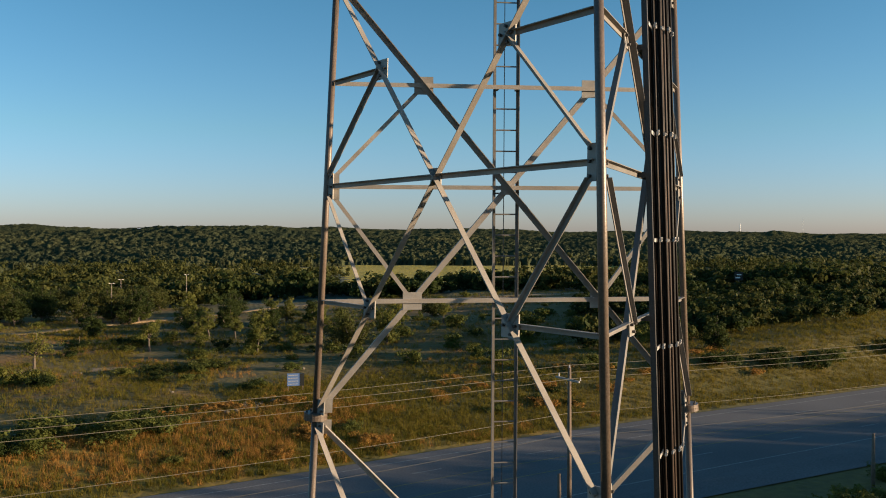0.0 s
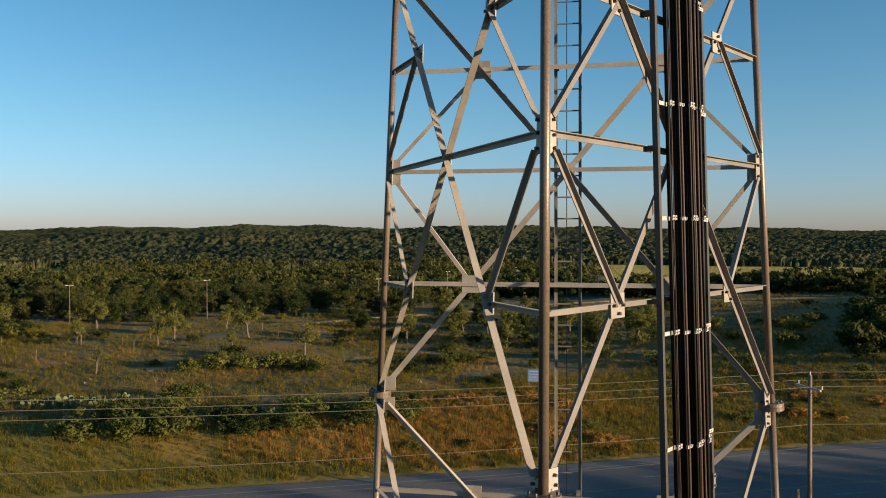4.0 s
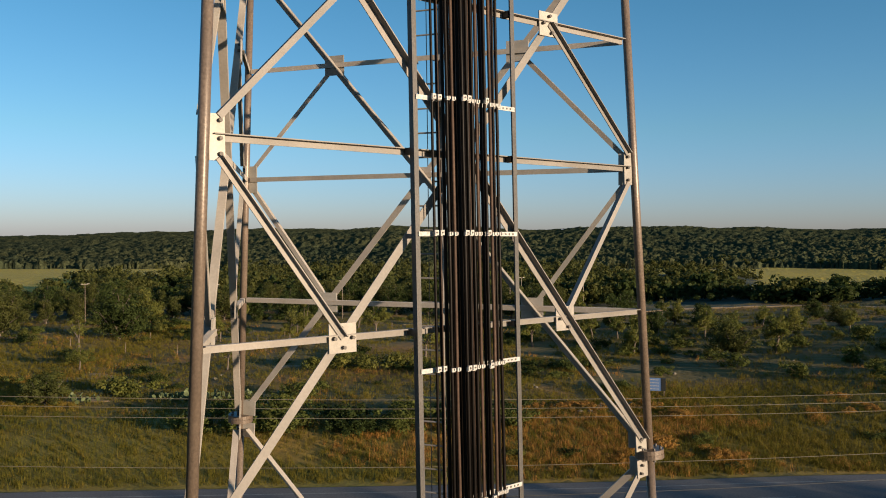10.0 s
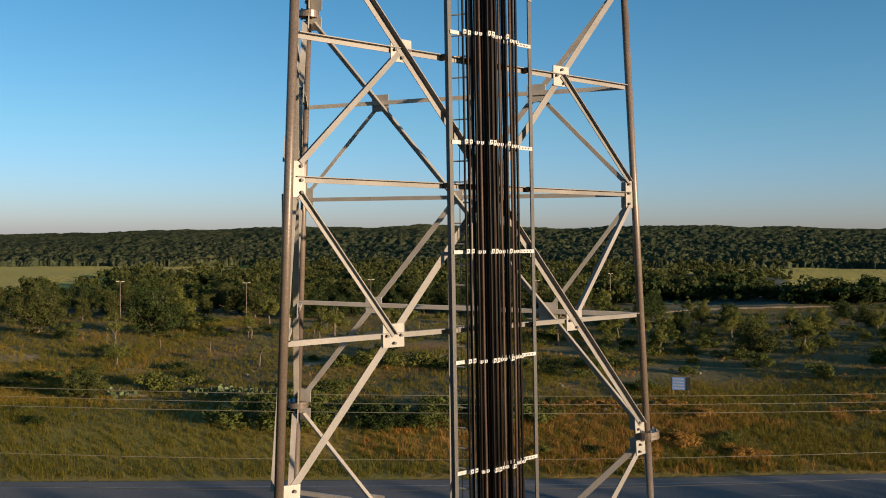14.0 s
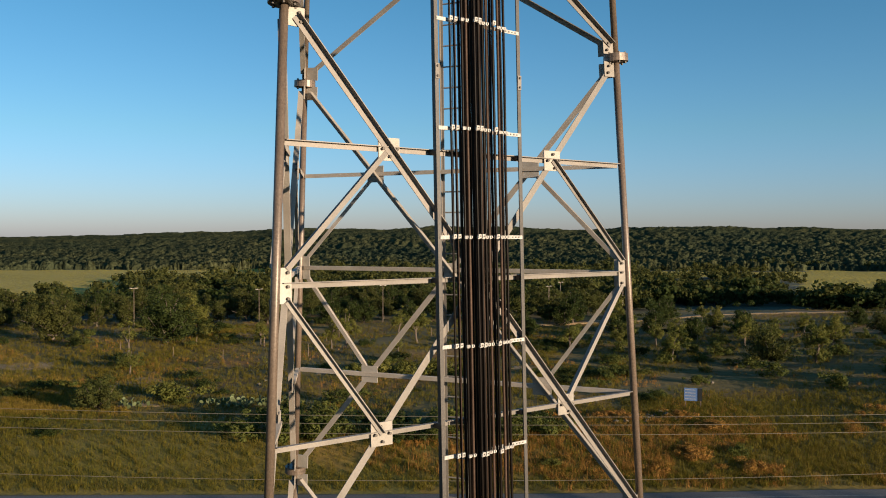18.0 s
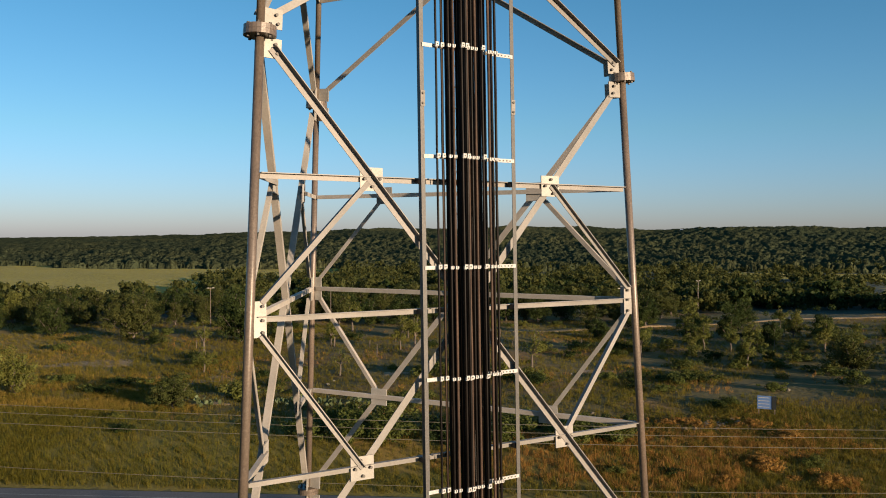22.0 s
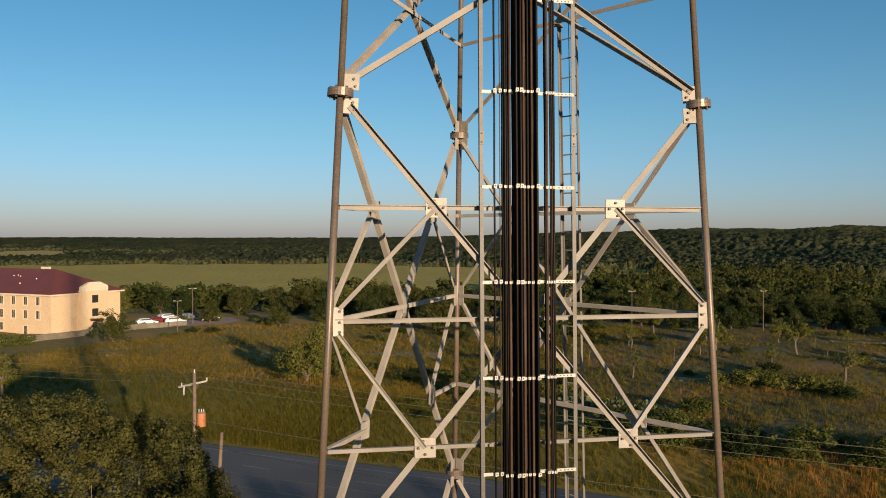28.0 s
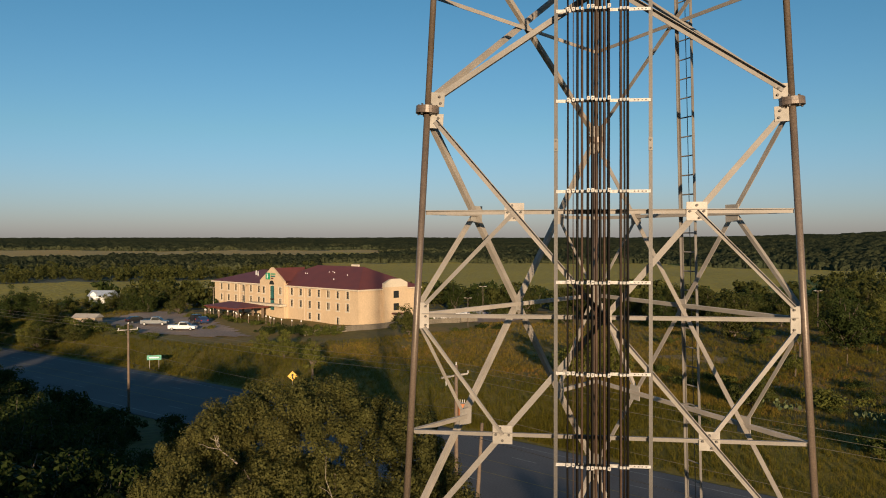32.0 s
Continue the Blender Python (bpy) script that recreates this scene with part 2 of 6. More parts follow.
class Shape:
    """Gathers simple solids into one mesh."""
    def __init__(self):
        self.v, self.f = [], []

    def add(self, verts, faces):
        o = len(self.v)
        self.v += [tuple(v) for v in verts]
        self.f += [tuple(i + o for i in f) for f in faces]
        return self

    def box(self, c, size, ax=None):
        c = Vector(c)
        ax = ax or (Vector((1, 0, 0)), Vector((0, 1, 0)), Vector((0, 0, 1)))
        h = [s / 2 for s in size]
        vs = [c + ax[0] * (h[0] * i) + ax[1] * (h[1] * j) + ax[2] * (h[2] * k) for i in (-1, 1) for j in (-1, 1) for k in (-1, 1)]
        return self.add(vs, [(0, 1, 3, 2), (4, 6, 7, 5), (0, 4, 5, 1), (2, 3, 7, 6), (0, 2, 6, 4), (1, 5, 7, 3)])

    def prism(self, a, b, prof, u, w):
        """Sweeps the outline prof (pairs along u and w) from a to b."""
        a, b, n = Vector(a), Vector(b), len(prof)
        vs = [p + u * x + w * y for p in (a, b) for x, y in prof]
        return self.add(vs, [(i, (i + 1) % n, n + (i + 1) % n, n + i) for i in range(n)] + [tuple(range(n))[::-1], tuple(range(n, 2 * n))])

    def tube(self, a, b, r0, r1=None, n=10):
        a, b = Vector(a), Vector(b)
        d = (b - a).normalized()
        u = d.orthogonal().normalized()
        w = d.cross(u)
        r1 = r0 if r1 is None else r1
        vs = [p + (u * math.cos(2 * math.pi * i / n) + w * math.sin(2 * math.pi * i / n)) * r for p, r in ((a, r0), (b, r1)) for i in range(n)]
        return self.add(vs, [(i, (i + 1) % n, n + (i + 1) % n, n + i) for i in range(n)] + [tuple(range(n))[::-1], tuple(range(n, 2 * n))])

    def rope(self, pts, r, n=8):
        """One unbroken round strand through the points."""
        pts = [Vector(p) for p in pts]
        u = (pts[1] - pts[0]).orthogonal().normalized()
        vs = []
        for i, p in enumerate(pts):
            d = (pts[min(i + 1, len(pts) - 1)] - pts[max(i - 1, 0)]).normalized()
            u = (u - d * u.dot(d)).normalized()
            w = d.cross(u)
            vs += [p + (u * math.cos(2 * math.pi * k / n) + w * math.sin(2 * math.pi * k / n)) * r for k in range(n)]
        fs = [(i * n + k, i * n + (k + 1) % n, (i + 1) * n + (k + 1) % n, (i + 1) * n + k) for i in range(len(pts) - 1) for k in range(n)]
        return self.add(vs, fs + [tuple(range(n))[::-1], tuple(range(len(vs) - n, len(vs)))])

    def mesh(self, name, mat, smooth=False):
        return mesh_of(name, self.v, self.f, mat, smooth)


def thing(name, place, label, category, group="", kind=""):
    ob = new(name)
    ob.location = place
    return tagged(ob, label, category, group, kind)


def part(name, shape, mat, parent, label="", smooth=False, local=False):
    """One mesh object under a thing or a part; the shape is in world places unless local."""
    me = shape if isinstance(shape, bpy.types.Mesh) else shape.mesh(name, mat, smooth)
    ob = new(name, me)
    ob.parent = parent
    if not local:
        at, p = Vector((0, 0, 0)), parent
        while p:
            at += p.location
            p = p.parent
        ob.location = -at
    if label:
        ob["label"] = label
    return ob


# ---- the lie of the land ----
FAR_EDGE = [(210, -88), (160, -49), (113, -12), (67.7, 22.5), (44.3, 38.5), (4.4, 67.5), (-14, 80.5), (-61, 109.5), (-108.6, 136.8), (-160, 164), (-230, 196), (-330, 236)]
ROAD_W = 18.4


def curve_points(pts, n=16):
    pts = [np.array(p, float) for p in pts]
    out = []
    for i in range(len(pts) - 1):
        p0, p1, p2, p3 = pts[max(i - 1, 0)], pts[i], pts[i + 1], pts[min(i + 2, len(pts) - 1)]
        for k in range(n):
            t = k / n
            out.append(0.5 * ((2 * p1) + (-p0 + p2) * t + (2 * p0 - 5 * p1 + 4 * p2 - p3) * t**2 + (-p0 + 3 * p1 - 3 * p2 + p3) * t**3))
    return np.array(out + [pts[-1]])


EDGE = curve_points(FAR_EDGE)
TAN = np.gradient(EDGE, axis=0)
TAN /= np.linalg.norm(TAN, axis=1)[:, None]
NRM = np.stack([TAN[:, 1], -TAN[:, 0]], 1)
NRM *= np.sign((NRM @ np.array([0.5, 0.86])))[:, None]


def from_road(x, y):
    """Distance past the road's far edge (negative towards the tower and beyond) and the place along it."""
    x, y = np.atleast_1d(np.asarray(x, float)), np.atleast_1d(np.asarray(y, float))
    d, s = np.empty(x.shape), np.empty(x.shape)
    for a in range(0, len(x), 20000):
        p = np.stack([x[a:a + 20000], y[a:a + 20000]], 1)
        q = ((p[:, None, :] - EDGE[None]) ** 2).sum(2).argmin(1)
        d[a:a + 20000] = ((p - EDGE[q]) * NRM[q]).sum(1)
        s[a:a + 20000] = q / 16
    return d, s


def step(a, b, x):
    t = np.clip((x - a) / (b - a), 0, 1)
    return t * t * (3 - 2 * t)


def waves(x, y, seed, size, octaves=3):
    """Smooth random ground waves, about -1 to 1."""
    r = np.random.RandomState(seed)
    out = 0
    for o in range(octaves):
        for _ in range(4):
            a, ph = r.uniform(0, 2 * math.pi, 2)
            k = 2 * math.pi / (size / 2**o) * r.uniform(0.7, 1.3)
            out = out + np.sin(k * (x * math.cos(a) + y * math.sin(a)) + ph) / (4 * 1.6**o)
    return out


def ground_z(x, y):
    x, y = np.atleast_1d(np.asarray(x, float)), np.atleast_1d(np.asarray(y, float))
    d, s = from_road(x, y)
    r, head = np.hypot(x, y), np.degrees(np.arctan2(x, y))
    bank = 1.6 + 4.5 * step(3.2, 1.4, s)
    far = bank * step(0.8, 15, d) + (0.2 * waves(x, y, 5, 24, 2) + 0.45 * waves(x, y, 6, 70)) * step(4, 40, d)
    far = far - bank * 0.7 * step(60, 260, d)
    near = 4.0 * step(-ROAD_W - 1, -ROAD_W - 45, d) + 0.3 * waves(x, y, 7, 30) * step(-ROAD_W - 2, -ROAD_W - 30, d)
    z = np.where(d > 0, far, np.where(d < -ROAD_W, near, 0.0))
    crest = np.interp(head, [-180, -60, -25, -5, 4, 14, 24, 34, 48, 66, 74, 86, 120, 180], [14, 12, 10, 7, 8, 15, 27, 34, 35, 32, 23, 19, 14, 14])
    hills = crest * (0.45 * step(520, 1150, r) + 0.55 * step(1000, 2700, r))
    hills = hills + (3.5 * waves(x, y, 8, 700) + 5.0 * waves(x, y, 9, 1500)) * step(600, 1600, r) * np.clip(crest / 30, 0.2, 1)
    hills = hills + 8.5 * waves(x, y, 15, 430, 2) * step(700, 1400, r) * np.clip(crest / 30, 0.1, 1)
    hills = hills + 5.5 * waves(x, y, 17, 620, 2) * step(650, 1150, r) * (1 - step(1900, 2500, r)) * np.clip(crest / 30, 0.1, 1)
    return z + np.where(d > -ROAD_W, hills, 0.4 * hills)


def cover(x, y):
    """0 dry grass, 1 green verge, 2 woodland, 3 pasture, 4 stubble, 5 short green grass, 6 brushy field."""
    d, s = from_road(x, y)
    r, head = np.hypot(x, y), np.degrees(np.arctan2(x, y))
    out = np.where(d < 0, 1, 0)
    ripple = 5 * waves(x, y, 23, 30)
    out = np.where((d > 0) & (d < 24 + ripple) & (x + 2 * ripple < 33), 5, out)
    out = np.where((d > 19 + ripple) & (x + 2 * ripple > 24), 6, out)
    out = np.where((d > 0) & (d < 24 + ripple) & (x > 68 + 2 * ripple), 1, out)
    edge = 205 + 22 * waves(x, y, 21, 120)
    out = np.where((r > edge) & (d > 60), 2, out)
    wob = 18 * waves(x, y, 22, 260)
    out = np.where((head > -17) & (head < 7) & (r > 262 + wob / 2) & (r < 640 + wob), 3, out)
    out = np.where((head >= 7) & (head < 16) & (r > 275 + wob / 2) & (r < 600 + wob - 8 * (head - 7)), 3, out)
    out = np.where((head > 16) & (head < 25) & (r > 420 + wob) & (r < 520 + wob), 3, out)
    out = np.where((head > 60) & (head < 79) & (r > 262 + wob / 2) & (r < 500 + wob), 3, out)
    out = np.where((head > 50) & (head < 60) & (r > 400 + wob / 2) & (r < 470 + wob / 2), 3, out)
    out = np.where((head > 83) & (head < 92) & (r > 315 + wob / 2) & (r < 400 + wob / 2), 3, out)
    out = np.where((head > 53) & (head < 57) & (r > 400 + wob) & (r < 430 + wob), 3, out)
    out = np.where((head > -42) & (head < -22) & (r > 265 + wob / 2) & (r < 400 + wob / 2), 3, out)
    out = np.where((head > -40) & (head < -13) & (r > 770 + wob) & (r < 1050 + wob), 4, out)
    out = np.where((head > -17) & (head < 6) & (r > 860 + wob) & (r < 930 + wob), 3, out)
    return out


# ---- ground, one sheet to the horizon ----
N = 380
u = np.linspace(-1, 1, N + 1)
ax = 42 * np.sinh(u * math.asinh(4900 / 42))
gx, gy = np.meshgrid(ax + 20, ax + 60, indexing="ij")
gz = ground_z(gx.ravel(), gy.ravel())
gd, _ = from_road(gx.ravel(), gy.ravel())
gz = np.where((gd < 0.6) & (gd > -ROAD_W - 0.6), -0.12, gz)
idx = np.arange((N + 1) ** 2).reshape(N + 1, N + 1)
quads = np.stack([idx[:-1, :-1], idx[1:, :-1], idx[1:, 1:], idx[:-1, 1:]], -1).reshape(-1, 4)
me = mesh_of("ground", np.stack([gx.ravel(), gy.ravel(), gz], 1).tolist(), quads.tolist(), smooth=True)
for m in (grass, shade_ground, wood_floor, field_green, field_tan, mown, field_brown):
    me.materials.append(m)
mid = ((gx[:-1, :-1] + gx[1:, 1:]) / 2).ravel(), ((gy[:-1, :-1] + gy[1:, 1:]) / 2).ravel()
me.polygons.foreach_set("material_index", cover(*mid).astype(np.int32))
ground = tagged(new("ground", me), "rolling dry grassland with brush, pasture and woods to the horizon", "ground", kind="structure")


def strip(d0, d1, z, s0=0, s1=None):
    """A strip along the road between two distances from its far edge."""
    e, n = EDGE[s0:s1], NRM[s0:s1]
    a, b = e + n * d0, e + n * d1
    vs = [(*p, z) for p in a] + [(*p, z) for p in b]
    k = len(e)
    return vs, [(i, i + 1, k + i + 1, k + i) for i in range(k - 1)]


vs, fs = strip(0, -ROAD_W, 0.0)
k = len(EDGE)
vs += [(x, y, -0.3) for x, y, _ in vs]
fs += [(i + 1, i, 2 * k + i, 2 * k + i + 1) for i in range(k - 1)] + [(k + i, k + i + 1, 3 * k + i + 1, 3 * k + i) for i in range(k - 1)]
road = tagged(new("road", mesh_of("road", vs, fs, asphalt)), "wide worn grey asphalt highway in evening shade", "road", kind="structure")

# the paved shoulder that widens on the near side
k = 72
out_w = np.array([9.0 * (1 - i / (k - 1)) ** 0.7 for i in range(k)])
inner = EDGE[:k] - NRM[:k] * (ROAD_W - 0.05)
outer = EDGE[:k] - NRM[:k] * (ROAD_W + out_w)[:, None]
rows = [inner + (outer - inner) * f for f in (0.0, 0.25, 0.5, 0.75, 1.0)]
vs = []
for i, r in enumerate(rows):
    z = np.maximum(ground_z(r[:, 0], r[:, 1]), 0) + (0.004 if i == 0 else 0.09)
    vs += [(p[0], p[1], float(w)) for p, w in zip(r, z)]
fs = [(j * k + i, j * k + i + 1, (j + 1) * k + i + 1, (j + 1) * k + i) for j in range(4) for i in range(k - 1)]
tagged(new("road_shoulder", mesh_of("road_shoulder", vs, fs, asphalt)), "paved shoulder widening beside the highway", "road", kind="structure")
# ---- the lattice tower ----
H2, W2, TAPER, SECTION = 20.0, 5.15, 0.103, 6.1
F0 = H2 + 2.864
LEG_R = 0.043
ANG = {"A": radians(210), "B": radians(330), "C": radians(90)}


def leg_at(name, z):
    r = (W2 - TAPER * (z - H2)) / SQ3
    return Vector((r * math.cos(ANG[name]), r * math.sin(ANG[name]), z))


# rear-face bars get the lighter copy, sunlight put into their colour
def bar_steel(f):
    return steel if f == "AB" else lit_steel


FACES = {"AB": Vector((0, -1, 0)), "BC": Vector((SQ3 / 2, 0.5, 0)), "CA": Vector((-SQ3 / 2, 0.5, 0))}
tower = thing("lattice_tower", (0, 0, 0), "tall three-legged galvanised steel lattice communication tower", "tower")


def angle_bar(a, b, n, size, thick=0.009, edge=1, out=False, inside=0.0):
    """An L section from a to b: one flange in the face, one standing from its upper (edge 1) or lower edge, outwards or inwards."""
    a, b = Vector(a) - n * inside, Vector(b) - n * inside
    d = (b - a).normalized()
    if n.cross(d).z < 0:
        d = -d
    q = n.cross(d).normalized() * -edge
    m = (n - d * n.dot(d)).normalized() * (1 if out else -1)
    h = size / 2
    prof = [(-h, 0), (h, 0), (h, thick), (-h + thick, thick), (-h + thick, size), (-h, size)]
    return Shape().prism(a, b, prof, q, m)


def plate(c, u, w, n, su, sw, thick=0.014):
    return Shape().box(c, (su, sw, thick), (u, w, n))


def bolts(parent, places, n):
    for p in places:
        sh = Shape().tube(p - n * 0.012, p + n * 0.03, 0.017, n=6)
        part("bolt", sh, dark_bolt, parent)


def face_points(f, z):
    return leg_at(f[0], z), leg_at(f[1], z)


def toward(p, q, d):
    return p + (q - p).normalized() * d


def big_section(zb, zt, near):
    """A section with one large X on each face, stiffened by horizontals and short struts."""
    wb, wt = W2 - TAPER * (zb - H2), W2 - TAPER * (zt - H2)
    zx = zt - (zt - zb) * wt / (wt + wb)
    zu, zl = (zt + zx) / 2, (zx + zb) / 2
    for f, n in FACES.items():
        n = (n + Vector((0, 0, TAPER / (2 * SQ3)))).normalized()
        p, q = f[0], f[1]
        x = (leg_at(p, zx) + leg_at(q, zx)) / 2
        tp, tq, bp, bq = (*face_points(f, zt - 0.16), *face_points(f, zb + 0.16))
        tp, tq, bp, bq = toward(tp, tq, 0.12), toward(tq, tp, 0.12), toward(bp, bq, 0.12), toward(bq, bp, 0.12)
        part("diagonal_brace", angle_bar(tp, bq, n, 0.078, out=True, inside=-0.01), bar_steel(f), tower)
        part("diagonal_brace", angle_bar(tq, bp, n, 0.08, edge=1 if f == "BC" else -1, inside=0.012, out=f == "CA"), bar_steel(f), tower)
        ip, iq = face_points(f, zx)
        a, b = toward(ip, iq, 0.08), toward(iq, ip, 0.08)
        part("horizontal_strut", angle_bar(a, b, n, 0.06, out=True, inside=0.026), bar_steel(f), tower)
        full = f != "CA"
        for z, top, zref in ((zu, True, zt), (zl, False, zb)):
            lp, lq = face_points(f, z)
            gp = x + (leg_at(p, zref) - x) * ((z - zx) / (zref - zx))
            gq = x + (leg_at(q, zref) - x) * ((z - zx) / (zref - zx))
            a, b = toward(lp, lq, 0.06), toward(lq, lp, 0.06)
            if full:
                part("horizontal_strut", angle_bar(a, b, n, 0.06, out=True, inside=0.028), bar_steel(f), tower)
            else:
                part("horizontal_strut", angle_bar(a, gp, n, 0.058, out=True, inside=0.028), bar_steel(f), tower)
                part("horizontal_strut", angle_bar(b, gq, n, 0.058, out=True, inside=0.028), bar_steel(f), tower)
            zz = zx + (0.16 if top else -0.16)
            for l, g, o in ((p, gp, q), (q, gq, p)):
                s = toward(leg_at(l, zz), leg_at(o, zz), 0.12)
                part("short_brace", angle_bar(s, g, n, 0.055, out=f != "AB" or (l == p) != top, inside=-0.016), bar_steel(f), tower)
                hor = (leg_at(o, z) - leg_at(l, z)).normalized()
                up = hor.cross(n).normalized()
                gus = part("gusset_plate", plate(g + n * 0.004, hor, up, n, 0.27, 0.25), plate_steel, tower)
                if near:
                    bolts(gus, [g + n * 0.016 + hor * a1 + up * b1 for a1, b1 in ((-0.09, 0.0), (0.09, 0.0), (-0.03, -0.09), (0.0, 0.08))], n)
        for l, o in ((p, q), (q, p)):
            hor = (leg_at(o, zx) - leg_at(l, zx)).normalized()
            up = hor.cross(n).normalized()
            gus = part("gusset_plate", plate(leg_at(l, zx) + hor * 0.11 - n * 0.004, hor, up, n, 0.13, 0.36), plate_steel, tower)
            if near:
                c = leg_at(l, zx) + hor * 0.13 + n * 0.006
                bolts(gus, [c + up * 0.13, c + up * 0.01, c - up * 0.13], n)
        part("gusset_plate", plate(x + n * 0.0, (leg_at(q, zx) - leg_at(p, zx)).normalized(), Vector((0, 0, 1)), n, 0.2, 0.2), plate_steel, tower)


def small_section(zb, zt, panels, near):
    """Plain X panels with a strut at the crossing."""
    h = (zt - zb) / panels
    for i in range(panels):
        z0, z1 = zb + i * h, zb + (i + 1) * h
        e0 = 0.16 if i == 0 else 0.0
        e1 = 0.16 if i == panels - 1 else 0.0
        w0, w1 = W2 - TAPER * (z0 - H2), W2 - TAPER * (z1 - H2)
        zx = z1 - h * w1 / (w0 + w1)
        for f, n in FACES.items():
            n = (n + Vector((0, 0, TAPER / (2 * SQ3)))).normalized()
            tp, tq, bp, bq = (*face_points(f, z1 - e1), *face_points(f, z0 + e0))
            tp, tq, bp, bq = toward(tp, tq, 0.1), toward(tq, tp, 0.1), toward(bp, bq, 0.1), toward(bq, bp, 0.1)
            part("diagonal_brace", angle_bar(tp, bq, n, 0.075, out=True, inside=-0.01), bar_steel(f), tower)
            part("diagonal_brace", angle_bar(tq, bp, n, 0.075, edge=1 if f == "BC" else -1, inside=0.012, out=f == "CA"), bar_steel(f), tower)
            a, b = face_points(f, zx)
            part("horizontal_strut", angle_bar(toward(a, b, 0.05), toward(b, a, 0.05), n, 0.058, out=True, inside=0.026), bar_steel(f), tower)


def flange(l, z, near):
    c = leg_at(l, z)
    d = (leg_at(l, z + 1) - leg_at(l, z)).normalized()
    sh = Shape().tube(c - d * 0.05, c - d * 0.001, 0.165, n=24).tube(c + d * 0.001, c + d * 0.05, 0.163, n=24)
    fl = part("flange", sh, steel_leg, tower, "bolted round splice flange")
    u = d.orthogonal().normalized()
    w = d.cross(u)
    for i in range(6 if near else 0):
        a = 2 * math.pi * i / 6 + 0.3
        o = c + (u * math.cos(a) + w * math.sin(a)) * 0.125
        part("flange_bolt", Shape().tube(o - d * 0.075, o + d * 0.075, 0.016, n=6), dark_bolt, fl)
    for f, n in FACES.items():
        if l not in f:
            continue
        o = f[1] if f[0] == l else f[0]
        hor = (leg_at(o, z) - c)
        hor = (hor - d * hor.dot(d)).normalized()
        for s in (-1, 1):
            p = c + d * (0.15 * s) + hor * 0.13
            gus = part("gusset_plate", plate(p - n * 0.004, hor, d, n, 0.2, 0.2), plate_steel, tower)
            if near:
                bolts(gus, [p + n * 0.006 + hor * 0.03 + d * 0.04, p + n * 0.006 + hor * 0.05 - d * 0.05], n)


TOWER_FOOT = float(ground_z(0, 0)[0]) - 0.1
levels = [F0 + 3 * SECTION, F0 + 2 * SECTION, F0 + SECTION, F0, F0 - SECTION, F0 - 2 * SECTION, TOWER_FOOT]
for i, (zt, zb) in enumerate(zip(levels, levels[1:])):
    for l in "ABC":
        part("leg", Shape().tube(leg_at(l, zb), leg_at(l, zt), LEG_R + 0.004 * max(0, i - 2), n=18), steel_leg, tower, smooth=True)
    if i < 3:
        small_section(zb, zt, 2, i == 2)
    else:
        big_section(zb, zt, i in (3, 4))
    if i:
        for l in "ABC":
            flange(l, zt, i in (3, 4))

# ---- cable ladder with its feeder cables on the sunny face ----
LEAN = TAPER / (2 * SQ3)


def out_from(f, z, across, off):
    """A place on a face at a height: metres across from its middle and out from it."""
    a, b = face_points(f, z)
    return (a + b) / 2 + (b - a).normalized() * across + FACES[f] * off


Z_LOW, Z_TOP = TOWER_FOOT + 2.0, F0 + 2.5 * SECTION
ladder = thing("cable_ladder", out_from("AB", Z_LOW, 0, 0.1), "galvanised cable ladder bolted up the tower face", "cable ladder")
SPLICE = 22.33
RAILS = ((-0.645, 0.105), (0.605, 0.065))
for x, off in RAILS:
    z, s = Z_LOW, 1 if x < 0 else -1
    while z < Z_TOP - 0.1:
        zt = min(z + (6.1 if z > Z_LOW else SPLICE - Z_LOW - 12.2), Z_TOP)
        a, b = out_from("AB", z, x, off), out_from("AB", zt, x, off)
        prof = [(-0.026, -0.03), (0.024, -0.03), (0.024, -0.022), (-0.018, -0.022), (-0.018, 0.032), (-0.026, 0.032)]
        part("rail", Shape().prism(a, b, [(p * s, q) for p, q in prof], Vector((1, 0, 0)), Vector((0, 1, 0))), rail_steel, ladder)
        if zt < Z_TOP:
            sp = part("splice_plate", Shape().box(b + Vector((0, -0.038, 0)), (0.056, 0.012, 0.17)), steel, ladder)
            for k in (-0.055, 0.055):
                part("bolt", Shape().tube(b + Vector((0, -0.06, k)), b + Vector((0, -0.044, k)), 0.014, n=6), dark_bolt, sp)
        z = zt
CLAMP0, CLAMP_STEP = 20.48, 1.22
clamp_z = [CLAMP0 + CLAMP_STEP * i for i in range(-11, 14) if Z_LOW + 0.2 < CLAMP0 + CLAMP_STEP * i < Z_TOP]
for z in clamp_z:
    a, b = out_from("AB", z, RAILS[0][0], 0.143), out_from("AB", z, RAILS[1][0], 0.103)
    d = (b - a).normalized()
    bar = Shape().box((a + b) / 2, ((b - a).length, 0.008, 0.042), (d, Vector((d.y, -d.x, 0)), Vector((0, 0, 1))))
    rung = part("rung", bar, bright_steel, ladder, "pale perforated cross bar")
    for k in range(4):
        c = b - d * (0.06 + 0.05 * k)
        part("slot", Shape().box(c + Vector((0, -0.005, 0)), (0.018, 0.004, 0.016)), dark_bolt, rung)
for z in (H2 + 1.432, H2, H2 - 1.618):
    for x, off in RAILS:
        a, b = out_from("AB", z, x, 0.0), out_from("AB", z, x, off)
        part("bracket", Shape().box((a + b) / 2 + Vector((0, 0.02, 0)), (0.05, off + 0.04, 0.06)), rail_steel, ladder)

